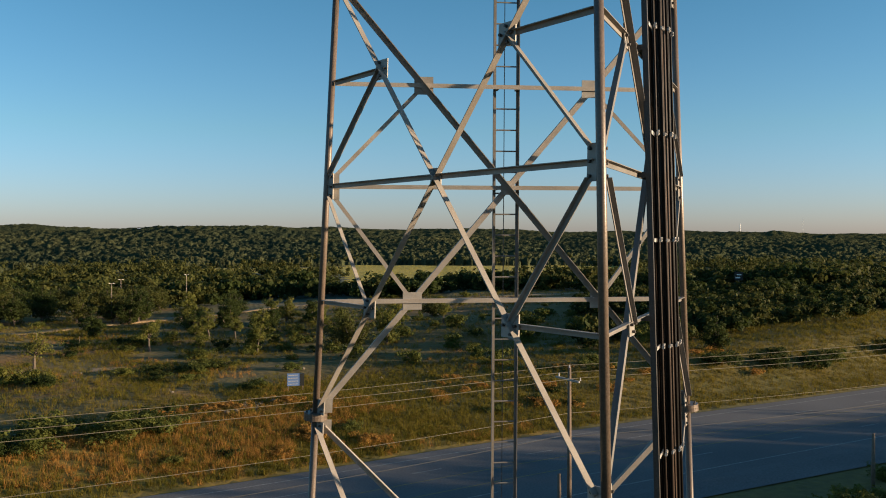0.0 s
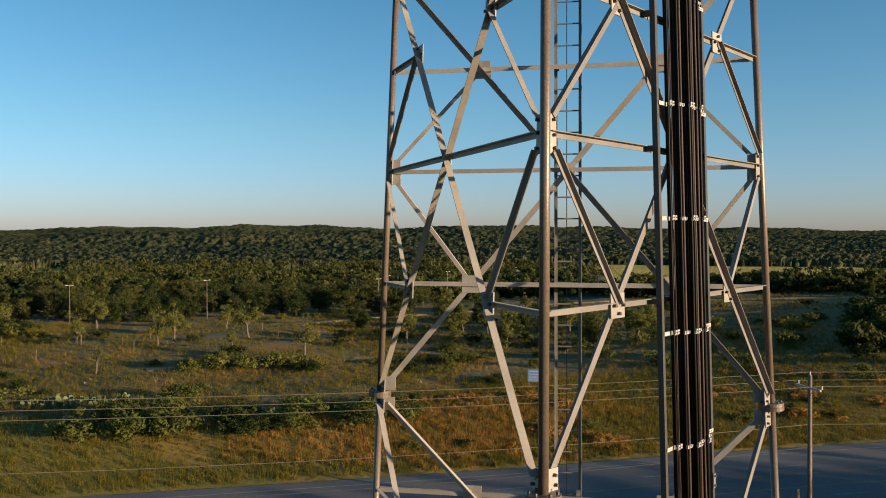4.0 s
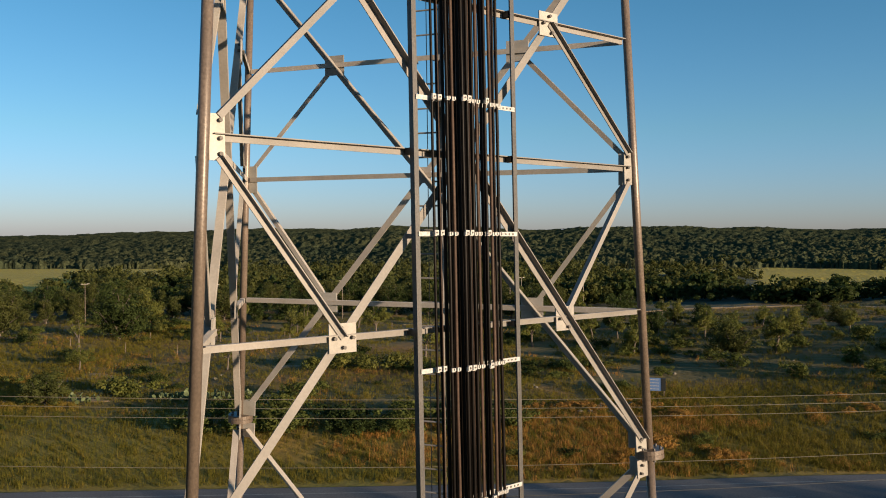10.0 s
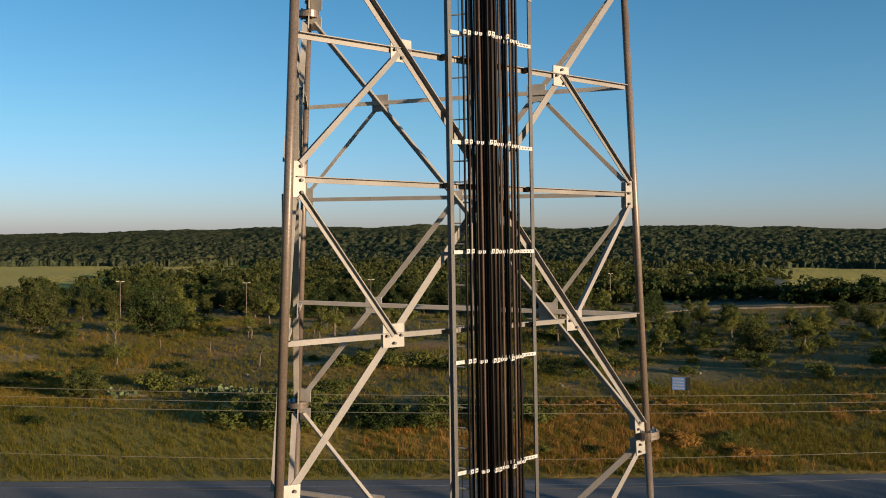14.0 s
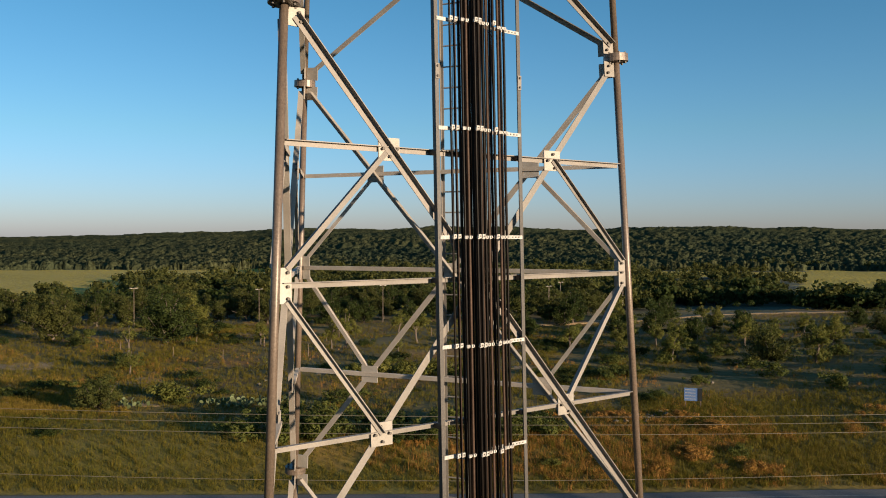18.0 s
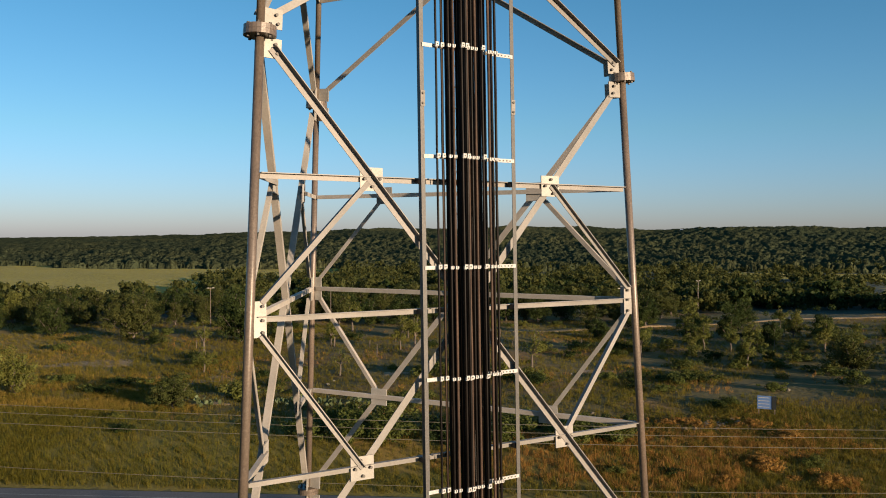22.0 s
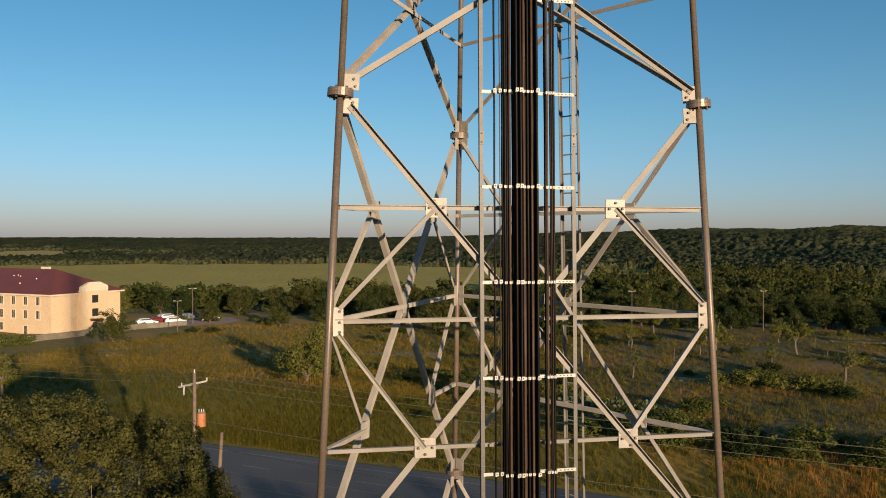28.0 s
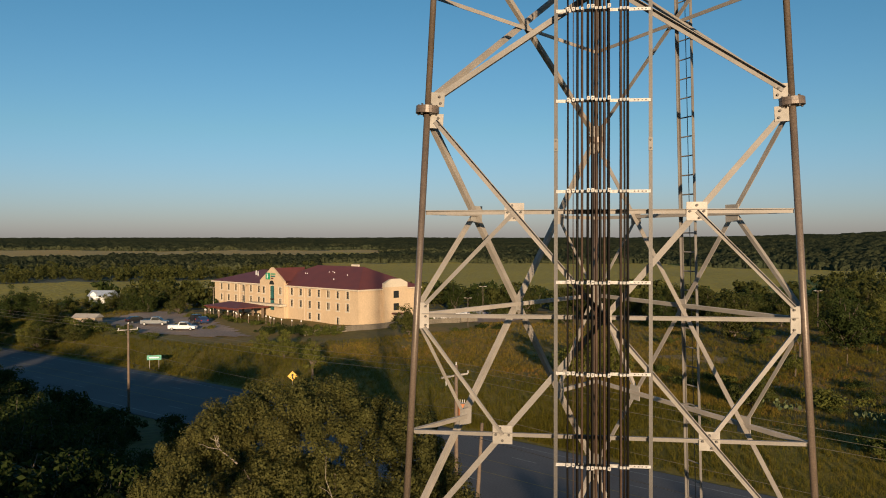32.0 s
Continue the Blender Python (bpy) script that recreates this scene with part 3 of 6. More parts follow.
# feeder cables: place across, radius, how many lie one over the other; the places out are the layers
LAYERS = (0.172, 0.226, 0.280)
COLUMNS = [(-0.487, 0.013, 1), (-0.415, 0.006, 1), (-0.36, 0.016, 2), (-0.298, 0.016, 2), (-0.222, 0.016, 3), (-0.165, 0.016, 3), (-0.112, 0.016, 2), (-0.058, 0.015, 2), (-0.005, 0.016, 2),
           (0.05, 0.016, 3), (0.213, 0.016, 1), (0.258, 0.013, 1), (0.304, 0.016, 1)]
CABLES = [(x, LAYERS[k], r) for x, r, n in COLUMNS for k in range(n)] + [(x, 0.088, 0.016) for x in (-0.36, -0.298, -0.222, -0.165, -0.112, -0.058, -0.005, 0.05, 0.213, 0.304)]
for i, (across, off, r) in enumerate(CABLES):
    rnd = random.Random(int(across * 1000) + int(off * 100))
    j = 0.0025
    sh = Shape().rope([out_from("AB", float(z), across + rnd.uniform(-j, j), off + rnd.uniform(-j, j)) for z in np.arange(Z_LOW - 1.5, Z_TOP, CLAMP_STEP / 2)], r)
    ob = new("feeder_cable", sh.mesh("feeder_cable", cable_brown if i % 4 == 1 else cable_black, True))
    tagged(ob, "thick black feeder cable clamped to the cable ladder", "cable", "feeder cables")
for z in clamp_z:
    for across, r, n in COLUMNS:
        p = out_from("AB", z, across, LAYERS[n - 1]) + Vector((0, -r, 0))
        w = max(2.1 * r, 0.022)
        cl = part("clamp", Shape().box(p, (w, 0.02, 0.036)).box(p + Vector((0.3 * w, -0.014, 0.003)), (0.014, 0.012, 0.026)), bright_steel, ladder)
        if n == 3 or across < -0.4:
            q = p + Vector((0.2 * w, -0.008, 0.012))
            sq = part("clamp_top", Shape().box(q, (0.04, 0.02, 0.046)), bright_steel, cl)
            part("clamp_bolt", Shape().tube(q + Vector((0, -0.016, 0)), q + Vector((0, -0.008, 0)), 0.009, n=6), dark_bolt, cl)

# ---- climbing ladder on the shaded face ----
climb = thing("climbing_ladder", out_from("BC", Z_LOW, 0, 0.17), "narrow galvanised climbing ladder with a safety cable", "ladder")
for x in (-0.17, 0.17):
    a, b = out_from("BC", Z_LOW, x, 0.17), out_from("BC", Z_TOP, x, 0.17)
    n = FACES["BC"]
    part("rail", angle_bar(a, b, n, 0.045), steel, climb)
part("safety_cable", Shape().tube(out_from("BC", Z_LOW, 0.02, 0.2), out_from("BC", Z_TOP, 0.02, 0.2), 0.006, n=6), dark_bolt, climb)
z = Z_LOW + 0.2
while z < Z_TOP:
    part("rung", Shape().tube(out_from("BC", z, -0.17, 0.17), out_from("BC", z, 0.17, 0.17), 0.011, n=8), steel, climb)
    z += 0.305
for z in (H2 + 1.432, H2, H2 - 1.618, F0 + 1.55, F0 + 4.6, H2 - 4.6):
    for x in (-0.15, 0.15):
        a, b = out_from("BC", z, x, 0.0), out_from("BC", z, x, 0.17)
        part("bracket", Shape().box((a + b) / 2, (0.05, 0.2, 0.05), (FACES["BC"].cross(Vector((0, 0, 1))), FACES["BC"], Vector((0, 0, 1)))), steel, climb)
# ---- trees ----
def leaf_cloud(rng, clumps, per, leaf, squash=0.75):
    """Leaf quads in clumps: clumps are rows of x, y, z, radius."""
    k = len(clumps) * per
    c = np.repeat(clumps, per, 0)
    v = rng.normal(size=(k, 3))
    v /= np.linalg.norm(v, axis=1)[:, None]
    rad = rng.uniform(0.35, 1.0, k) ** 0.5
    p = c[:, :3] + v * (c[:, 3] * rad)[:, None] * np.array([1, 1, squash])
    nrm = v + rng.normal(size=(k, 3)) * 0.42 + np.array([0, 0, 0.3])
    nrm /= np.linalg.norm(nrm, axis=1)[:, None]
    a = np.cross(nrm, rng.normal(size=(k, 3)))
    a /= np.linalg.norm(a, axis=1)[:, None]
    b = np.cross(nrm, a)
    s = (leaf * rng.uniform(0.6, 1.4, k))[:, None]
    a, b = a * s, b * s * 0.6
    verts = np.stack([p - a, p + b, p + a, p - b], 1).reshape(-1, 3)
    faces = np.arange(4 * k).reshape(-1, 4)
    return verts, faces


def quick_mesh(name, verts, faces, mat):
    me = bpy.data.meshes.new(name)
    verts, faces = np.asarray(verts, np.float32), np.asarray(faces, np.int32)
    nv, nf, w = len(verts), len(faces), faces.shape[1]
    me.vertices.add(nv)
    me.vertices.foreach_set("co", verts.ravel())
    me.loops.add(nf * w)
    me.loops.foreach_set("vertex_index", faces.ravel())
    me.polygons.add(nf)
    me.polygons.foreach_set("loop_start", np.arange(0, nf * w, w, dtype=np.int32))
    me.materials.append(mat)
    me.update(calc_edges=True)
    return me


def tree_meshes(seed, height, spread, trunk_frac, clumps, per, leaf, mat, lean=0.0, clump_r=0.22):
    """Trunk with limbs, and a crown of leaf clumps, for a tree standing at the origin."""
    rng = np.random.RandomState(seed)
    sh = Shape()
    base = height * trunk_frac
    r0 = height * 0.028
    top = Vector((lean * height, 0, base))
    sh.tube((0, 0, -0.4), top * 0.5 + Vector((0.02 * height, 0, 0)), r0 * 1.2, r0 * 0.9, 8).tube(top * 0.5 + Vector((0.02 * height, 0, 0)), top, r0 * 0.9, r0 * 0.75, 8)
    rows = []
    limbs = max(5, clumps // 5)
    for i in range(limbs):
        a = 2 * math.pi * (i + rng.uniform(-0.3, 0.3)) / limbs * 2.4
        el = rng.uniform(0.25, 1.3)
        ln = spread * rng.uniform(0.55, 1.0) * (0.6 + 0.4 * math.cos(el))
        end = top + Vector((math.cos(a) * math.cos(el) * ln, math.sin(a) * math.cos(el) * ln, math.sin(el) * (height - base) * rng.uniform(0.55, 0.9)))
        mid = top.lerp(end, 0.5) + Vector(rng.normal(size=3) * 0.06 * spread)
        sh.tube(top, mid, r0 * 0.55, r0 * 0.32, 6).tube(mid, end, r0 * 0.32, r0 * 0.08, 5)
        for _ in range(max(1, clumps // limbs)):
            t = rng.uniform(0.35, 1.08)
            p = (mid.lerp(end, (t - 0.5) * 2) if t > 0.5 else top.lerp(mid, t * 2)) + Vector(rng.normal(size=3) * spread * 0.16)
            rows.append((p.x, p.y, max(p.z, base * 0.7), spread * clump_r * rng.uniform(0.6, 1.35)))
    v, f = leaf_cloud(rng, np.array(rows), per, leaf)
    return sh.mesh("trunk", bark), quick_mesh("crown", v, f, mat)


def plant(meshes, x, y, label, category, group="", s=1.0, turn=0.0, name="tree", z=None, sz=None):
    ob = new(name)
    ob.matrix_world = Matrix.LocRotScale((x, y, float(ground_z(x, y)[0]) if z is None else z), Euler((0, 0, turn)), (s, s, sz or s))
    tagged(ob, label, category, group)
    for part_name, me in zip(("trunk", "crown", "outer_crown"), meshes):
        o = new(part_name, me)
        o.parent = ob
    return ob



oak = tree_meshes(3, 10.6, 6.6, 0.26, 60, 380, 0.075, leaf_live_oak, clump_r=0.17)
# the even dome of leaves over its limbs
dome_rng = np.random.RandomState(12)
rows = []
while len(rows) < 1150:
    az, el = dome_rng.uniform(0, 2 * math.pi), math.asin(dome_rng.uniform(-0.3, 1.0))
    side_cut = 1 - 0.13 * max(0.0, math.cos(az)) * (1 - max(0.0, math.sin(el)))
    lump = 1 + 0.03 * math.sin(3 * az + 1) + 0.025 * math.sin(7 * az + 4 * el) + 0.03 * math.sin(9 * el + 2 * az)
    k = dome_rng.uniform(0.87, 1.0) * lump * side_cut
    px, py, pz = 7.4 * k * math.cos(el) * math.cos(az), 7.4 * k * math.cos(el) * math.sin(az), 5.9 + 5.9 * k * math.sin(el)
    if math.hypot(px + 1.6, (pz - 10.2) * 1.6) < 1.3 and py < 0 and dome_rng.uniform() < 0.8:
        continue
    if math.hypot(px - 2.8, pz - 8.3) < 0.8 and py < -2:
        continue
    rows.append((px, py, pz, dome_rng.uniform(0.25, 0.52)))
v, f = leaf_cloud(dome_rng, np.array(rows), 205, 0.052, 1.2)
oak = (oak[0], oak[1], quick_mesh("crown", v, f, leaf_live_oak))
the_oak = plant(oak, -11.1, 20.6, "large spreading live oak with dusty green leaves and dead pale limbs", "tree", sz=1.03)


def dead_limb(seed, foot, tip, r):
    """A bare branch that forks three times."""
    rng = np.random.RandomState(seed)
    sh = Shape()

    def grow(a, b, r0, depth):
        a, b = Vector(a), Vector(b)
        m = a.lerp(b, 0.5) + Vector(rng.normal(size=3) * 0.07 * (b - a).length)
        sh.tube(a, m, r0, r0 * 0.8, 6).tube(m, b, r0 * 0.8, r0 * 0.5, 6)
        if depth:
            for q in (m, b, b):
                grow(q, q + (b - a) * 0.5 + Vector(rng.normal(size=3) * 0.25 * (b - a).length), r0 * 0.5, depth - 1)

    grow(foot, tip, r, 2)
    return sh


for seed, foot, tip in ((5, (2.7, -5.4, 7.3), (2.9, -6.5, 8.5)), (6, (-1.6, -3.6, 9.6), (-2.0, -4.2, 10.2))):
    part("dead_limb", dead_limb(seed, foot, tip, 0.035).mesh("dead_limb", pale_twig), None, the_oak, "bare pale dead limb", local=True)


def scatter_mesh(name, rng, x, y, z, temps, size, mat, low=0.6, high=1.35, lift=0.62, tall=1.0):
    """Copies of the template shapes at the places, joined into one mesh."""
    V, F, o = [], [], 0
    for i in range(len(x)):
        v, f = temps[rng.randint(len(temps))]
        s = size * rng.uniform(low, high)
        a = rng.uniform(0, 6.28)
        c, sn = math.cos(a), math.sin(a)
        hgt = s * tall * rng.uniform(0.75, 1.15)
        V.append(np.stack([(v[:, 0] * c - v[:, 1] * sn) * s + x[i], (v[:, 0] * sn + v[:, 1] * c) * s + y[i], v[:, 2] * hgt + z[i] + hgt * lift], 1))
        F.append(f + o)
        o += len(v)
    return quick_mesh(name, np.concatenate(V), np.concatenate(F), mat)


def woods(name, seed, rmin, rmax, count, size, shape, mat, head0=-60, head1=100, kinds=(2,), label="", thin=None, tall=1.0, clear=6, lift=0.62, gap=None):
    rng = np.random.RandomState(seed)
    rr = np.exp(rng.uniform(math.log(rmin), math.log(rmax), count))
    hh = np.radians(rng.uniform(head0, head1, count))
    x, y = rr * np.sin(hh), rr * np.cos(hh)
    d, _ = from_road(x, y)
    ok = np.isin(cover(x, y), kinds) & (d > clear)
    if gap is not None:
        ok &= ~gap(x, y)
    if thin is not None:
        ok &= waves(x, y, seed + 50, 110) > thin
    x, y = x[ok], y[ok]
    me = scatter_mesh(name, rng, x, y, ground_z(x, y), [shape(rng) for _ in range(6)], size, mat, tall=tall, lift=lift)
    return tagged(new(name, me), label, "woods", kind="stuff")


def leafy(rng, per=30, n=18, leaf=0.13):
    rows = [(*(rng.normal(size=2) * 0.42), rng.uniform(-0.4, 0.55), rng.uniform(0.22, 0.48)) for _ in range(n)]
    return leaf_cloud(rng, np.array(rows), per, leaf)


def open_ground(x, y):
    """The cleared strip in front of the pasture."""
    r, head = np.hypot(x, y), np.degrees(np.arctan2(x, y))
    return (head > 59) & (head < 90) & (r > 236) & (r < 345) | (head > 51) & (head < 60) & (r > 196) & (r < 226)


# the closed canopy of the hills: one uneven roof of crowns, dropping under the ground where there is no wood
can_rng = np.random.RandomState(31)
nr, nh = 340, 1400
cr = np.exp(np.linspace(math.log(480), math.log(4400), nr))
ch = np.radians(np.linspace(-60, 100, nh))
jr = can_rng.uniform(-0.4, 0.4, (nr, nh)) * 0.0067
jh = can_rng.uniform(-0.4, 0.4, (nr, nh)) * (ch[1] - ch[0])
rr, hh = cr[:, None] * np.exp(jr), ch[None, :] + jh
cx, cy = (rr * np.sin(hh)).ravel(), (rr * np.cos(hh)).ravel()
rough = can_rng.uniform(-1, 1, (nr, nh))
soft = (rough + np.roll(rough, 1, 0) + np.roll(rough, 1, 1) + np.roll(rough, -1, 1)) / 2
crown_z = 3.0 + (0.8 * rough + 1.0 * soft).ravel() * np.clip(1.25 - rr.ravel() / 4000, 0.5, 1.0) + 1.8 * waves(cx, cy, 33, 90)
crown_z = np.where((cover(cx, cy) == 2) & (np.arange(nr * nh) >= 2 * nh), crown_z, -6.0)
ci = np.arange(nr * nh).reshape(nr, nh)
can = quick_mesh("hill_woods", np.stack([cx, cy, ground_z(cx, cy) + crown_z], 1), np.stack([ci[:-1, :-1], ci[:-1, 1:], ci[1:, 1:], ci[1:, :-1]], -1).reshape(-1, 4), leaf_far)
can.polygons.foreach_set("use_smooth", [True] * len(can.polygons))
tagged(new("hill_woods", can), "distant wooded hills of dark green scrub oak", "woods", kind="stuff")
woods("valley_woods", 36, 300, 540, 2900, 3.6, lambda r: leafy(r, 22, 12, 0.12), leaf_oak, label="dense belt of green trees in the middle distance", gap=open_ground)
woods("near_woods", 33, 222, 330, 620, 4.0, lambda r: leafy(r, 32, 14, 0.125), leaf_oak, label="belt of oaks and elms along the edge of the grassland", head0=-50, head1=48)
woods("near_junipers", 34, 222, 310, 220, 3.6, lambda r: leafy(r, 32, 14, 0.125), leaf_dark, label="dark junipers among the oaks", head0=-50, head1=48)
woods("low_oak_belt", 37, 190, 300, 620, 3.3, lambda r: leafy(r, 26, 14, 0.14), leaf_oak, label="low oak scrub beyond the grassland", head0=48, head1=102, gap=open_ground)
woods("low_juniper_belt", 38, 190, 290, 380, 3.2, lambda r: leafy(r, 26, 14, 0.14), leaf_dark, label="dark low junipers in the scrub", head0=48, head1=102, gap=open_ground)
woods("roadside_thicket", 39, 112, 215, 330, 2.2, lambda r: leafy(r, 30, 14, 0.13), leaf_oak, label="dense green thicket above the road bank", head0=77, head1=104, kinds=(0, 2, 6), clear=17, thin=-0.35)
woods("roadside_junipers", 40, 112, 215, 260, 2.0, lambda r: leafy(r, 30, 14, 0.13), leaf_dark, label="dark junipers in the thicket above the road", head0=76, head1=104, kinds=(0, 2, 6), clear=16, thin=-0.3)

# ---- trees of the grassland, one by one ----
T_LIGHT = [tree_meshes(40 + i, 7.0, 2.5, 0.3, 38, 130, 0.10, leaf_mesq, lean=0.05 * (i - 1), clump_r=0.27) for i in range(3)]
T_BARE = [tree_meshes(50 + i, 6.0, 2.4, 0.35, 18, 50, 0.10, leaf_mesq, lean=0.04, clump_r=0.3) for i in range(2)]
T_DARK = [tree_meshes(60 + i, 8.0, 3.6, 0.07, 60, 130, 0.14, leaf_dark, clump_r=0.26) for i in range(2)]
T_BIG = [tree_meshes(70 + i, 10.5, 5.6, 0.08, 90, 110, 0.17, leaf_oak if i else leaf_dark, clump_r=0.22) for i in range(2)]
T_ROUND = [tree_meshes(80 + i, 6.5, 3.3, 0.09, 60, 120, 0.12, leaf_oak if i else leaf_mesq, clump_r=0.25) for i in range(2)]
KINDS = {"light": (T_LIGHT, 7.0, "slender pale green mesquite tree in dry grass", "grassland mesquites"),
         "bare": (T_BARE, 6.0, "thin half-bare tree with pale twigs", "half-bare trees"),
         "dark": (T_DARK, 8.0, "dark green juniper tree", "junipers"),
         "big": (T_BIG, 10.5, "broad dense dark green oak", "broad oaks"),
         "round": (T_ROUND, 6.5, "rounded green tree with leaves down to the grass", "rounded trees")}
TREES = [("round", -94, 138, 4.5), ("big", -99, 134, 5.5), ("round", -104, 139, 5), ("dark", -110, 136, 6), ("big", -106, 128, 5),
         ("round", -46, 119, 4.6), ("round", -50.5, 121, 4.2), ("dark", -42.5, 118.5, 3.8), ("big", -112, 158, 7), ("dark", -118, 165, 7), ("big", -124, 172, 7.5), ("big", -120, 152, 6.5), ("dark", -128, 160, 7), ("big", -108, 148, 5.5),
         ("big", -134, 176, 7.5), ("dark", -140, 188, 8), ("round", -100, 141, 4.5), ("big", -136, 166, 7), ("big", -150, 178, 8), ("dark", -116, 144, 6), ("big", -128, 146, 7), ("big", -98, 190, 6.5), ("dark", -106, 190, 7), ("big", -114, 196, 6.5),
         ("round", -126, 206, 4), ("round", -133, 208, 3.4), ("light", 118, 70, 5.5), ("round", 126, 64, 5), ("light", 133, 58, 5), ("dark", 122, 88, 6), ("light", 138, 76, 5), ("round", 146, 66, 5.5), 
         ("light", 112, 88, 5), ("round", 134, 92, 5), ("light", 104, 90, 4.5), ("dark", 116, 100, 5.5), ("light", 146, 104, 5),
         ("light", 71.9, 150.5, 8), ("light", 65.8, 114.8, 7.4), ("light", 64.3, 116.5, 5.1), ("light", 81.6, 116.3, 7.2), ("light", 69.2, 103.9, 3.5),
         ("bare", 68.6, 86.5, 7.2), ("light", 93.6, 90.2, 6.5), ("bare", 45.3, 99.6, 4.7), ("dark", 106, 114.2, 6), ("big", 30.1, 156.5, 10.1),
         ("bare", 34.4, 127, 6.5), ("big", 45.8, 142.4, 11.5), ("round", 19.4, 87.9, 5), ("light", 98.6, 74.0, 5.7), ("round", 104.7, 61.5, 7.5),
         ("light", 112.8, 59.2, 7.2), ("dark", 132.6, 84.9, 6.5), ("dark", 160.9, 78.3, 5), ("dark", 125.5, 100.1, 6.7), ("round", 124.2, 108, 6.9),
         ("round", 1.0, 101.5, 7.8), ("round", 5.2, 105.1, 6), ("big", -31.6, 150.6, 6.8), ("round", -17.5, 187.4, 6.2), ("light", -36.8, 104.1, 6.4),
         ("light", 102, 75.9, 7.2), ("dark", 127.5, 125.9, 7.4), ("dark", 110.0, 8.5, 5.5), ("round", 108.5, 15.5, 6.5),
         
         
         ("light", 88, 132, 6), ("light", 57, 128, 5), ("light", 110, 92, 6), ("bare", 78, 140, 5.5), ("light", 120, 76, 6), ("dark", 140, 110, 6),
         ("round", -2, 176, 6), ("big", 18, 172, 8), ("round", 60, 168, 7), ("big", 78, 170, 8.5), ("dark", 96, 158, 7), ("big", 116, 150, 9), ("big", 134, 138, 9),
         ("big", 150, 116, 6), ("big", 8, 188, 8), ("light", 30, 112, 4), ("big", -118, 188, 5.3), ("dark", -126, 180, 5.3), ("big", -110, 203, 5.3), ("big", -113, 214, 5.9), ("dark", -136, 188, 5.3), ("big", -146, 200, 5.9),
         ("big", -122, 203, 5.3), ("dark", -102, 216, 5.9), ("big", -156, 186, 5.9), ("dark", -142, 176, 4.6), ("big", -92, 222, 5.9), ("big", -132, 198, 5.3), ("round", -117, 176, 4), ("dark", -166, 196, 5.3),
         ("big", -70, 226, 8), ("big", -52, 214, 8), ("round", -40, 206, 7), ("big", -12, 206, 8), ("big", 2, 210, 8), ("round", 14, 204, 7), ("big", 26, 200, 8), ("dark", -26, 212, 7), ("big", 40, 196, 9)]
tree_rng = random.Random(9)
for kind, x, y, h in TREES:
    pool, full, label, group = KINDS[kind]
    plant(pool[tree_rng.randrange(len(pool))], x, y, label, "tree", group, s=h / full, turn=tree_rng.uniform(0, 6.28))

# front trees of the belt, each with its trunk
T_WOOD = [tree_meshes(110 + i, 8.5, 4.2, 0.09, 66, 100, 0.15, (leaf_oak, leaf_dark, leaf_oak)[i], clump_r=0.25) for i in range(3)]
wood_rng = random.Random(21)
for i in range(150):
    head = radians(-48 + 96 * (i + wood_rng.uniform(-0.4, 0.4)) / 150)
    r = 186 + (i % 3) * 14 + wood_rng.uniform(-5, 5)
    x, y = r * math.sin(head), r * math.cos(head)
    if float(from_road(x, y)[0][0]) < 62 or (math.hypot(x + 64, y - 180) < 46) or (-40 < x < 14 and y < 206):
        continue
    h = wood_rng.uniform(6.0, 9.5)
    plant(T_WOOD[wood_rng.randrange(3)], x, y, "rounded oak at the edge of the woods", "tree", "woodland edge oaks", s=h / 8.5, turn=wood_rng.uniform(0, 6.28))

# near-side trees, in shade, and an unseen row added behind to shade the road
# darkest leaf colour, chosen to deepen the shade on the roadside trees
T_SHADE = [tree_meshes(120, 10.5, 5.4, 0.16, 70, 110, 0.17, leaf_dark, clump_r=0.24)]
SHADED = [(-68, 80, 7), (-72, 70, 9), (-62, 58, 9), (-78, 88, 8), (-60, 68, 6.5), (-27.7, 21.7, 10), (-36.9, 33.3, 8.8), (-47.2, 48.8, 7.2), (-52.8, 53.9, 7.3), (-26, 21.5, 10),
          (-36.4, 37.8, 8.1), (-42.6, 46.2, 7.8), (-54.2, 61.8, 6.4), (-32.7, 34, 8.4), (-45.6, 52.1, 6.7), (-48.3, 57.6, 6.5), (-25.8, 26.7, 8.9), (-32.3, 36.7, 7.7), (-39.2, 46.7, 6.6),
          (-45.7, 55.5, 5.6), (-23.5, 27.7, 8.0), (-30.7, 36.9, 7), (-37.9, 50.6, 5.4), (-45.1, 59.2, 4.2), (-28.3, 36, 6.6), (-39.6, 53.9, 4), (-42.5, 61.6, 3.4), (-30, 43.2, 4.8),
          (-32.7, 48.7, 4.3), (-25.3, 38.4, 5.4), (-33.1, 52.8, 3)]
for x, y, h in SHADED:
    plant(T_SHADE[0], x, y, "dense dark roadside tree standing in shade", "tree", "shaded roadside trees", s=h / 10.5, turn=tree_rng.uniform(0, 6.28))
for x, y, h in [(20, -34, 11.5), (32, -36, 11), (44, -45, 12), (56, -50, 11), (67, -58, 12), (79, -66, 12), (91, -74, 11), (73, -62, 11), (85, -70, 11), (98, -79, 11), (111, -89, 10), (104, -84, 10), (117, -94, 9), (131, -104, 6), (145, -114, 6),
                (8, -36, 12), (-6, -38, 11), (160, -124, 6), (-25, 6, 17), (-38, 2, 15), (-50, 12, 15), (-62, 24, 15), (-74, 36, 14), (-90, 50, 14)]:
    plant(T_SHADE[0], x, y, "tall broad unseen oak added to shade the road and verge", "tree", "oak row", s=h / 10.5, turn=tree_rng.uniform(0, 6.28))

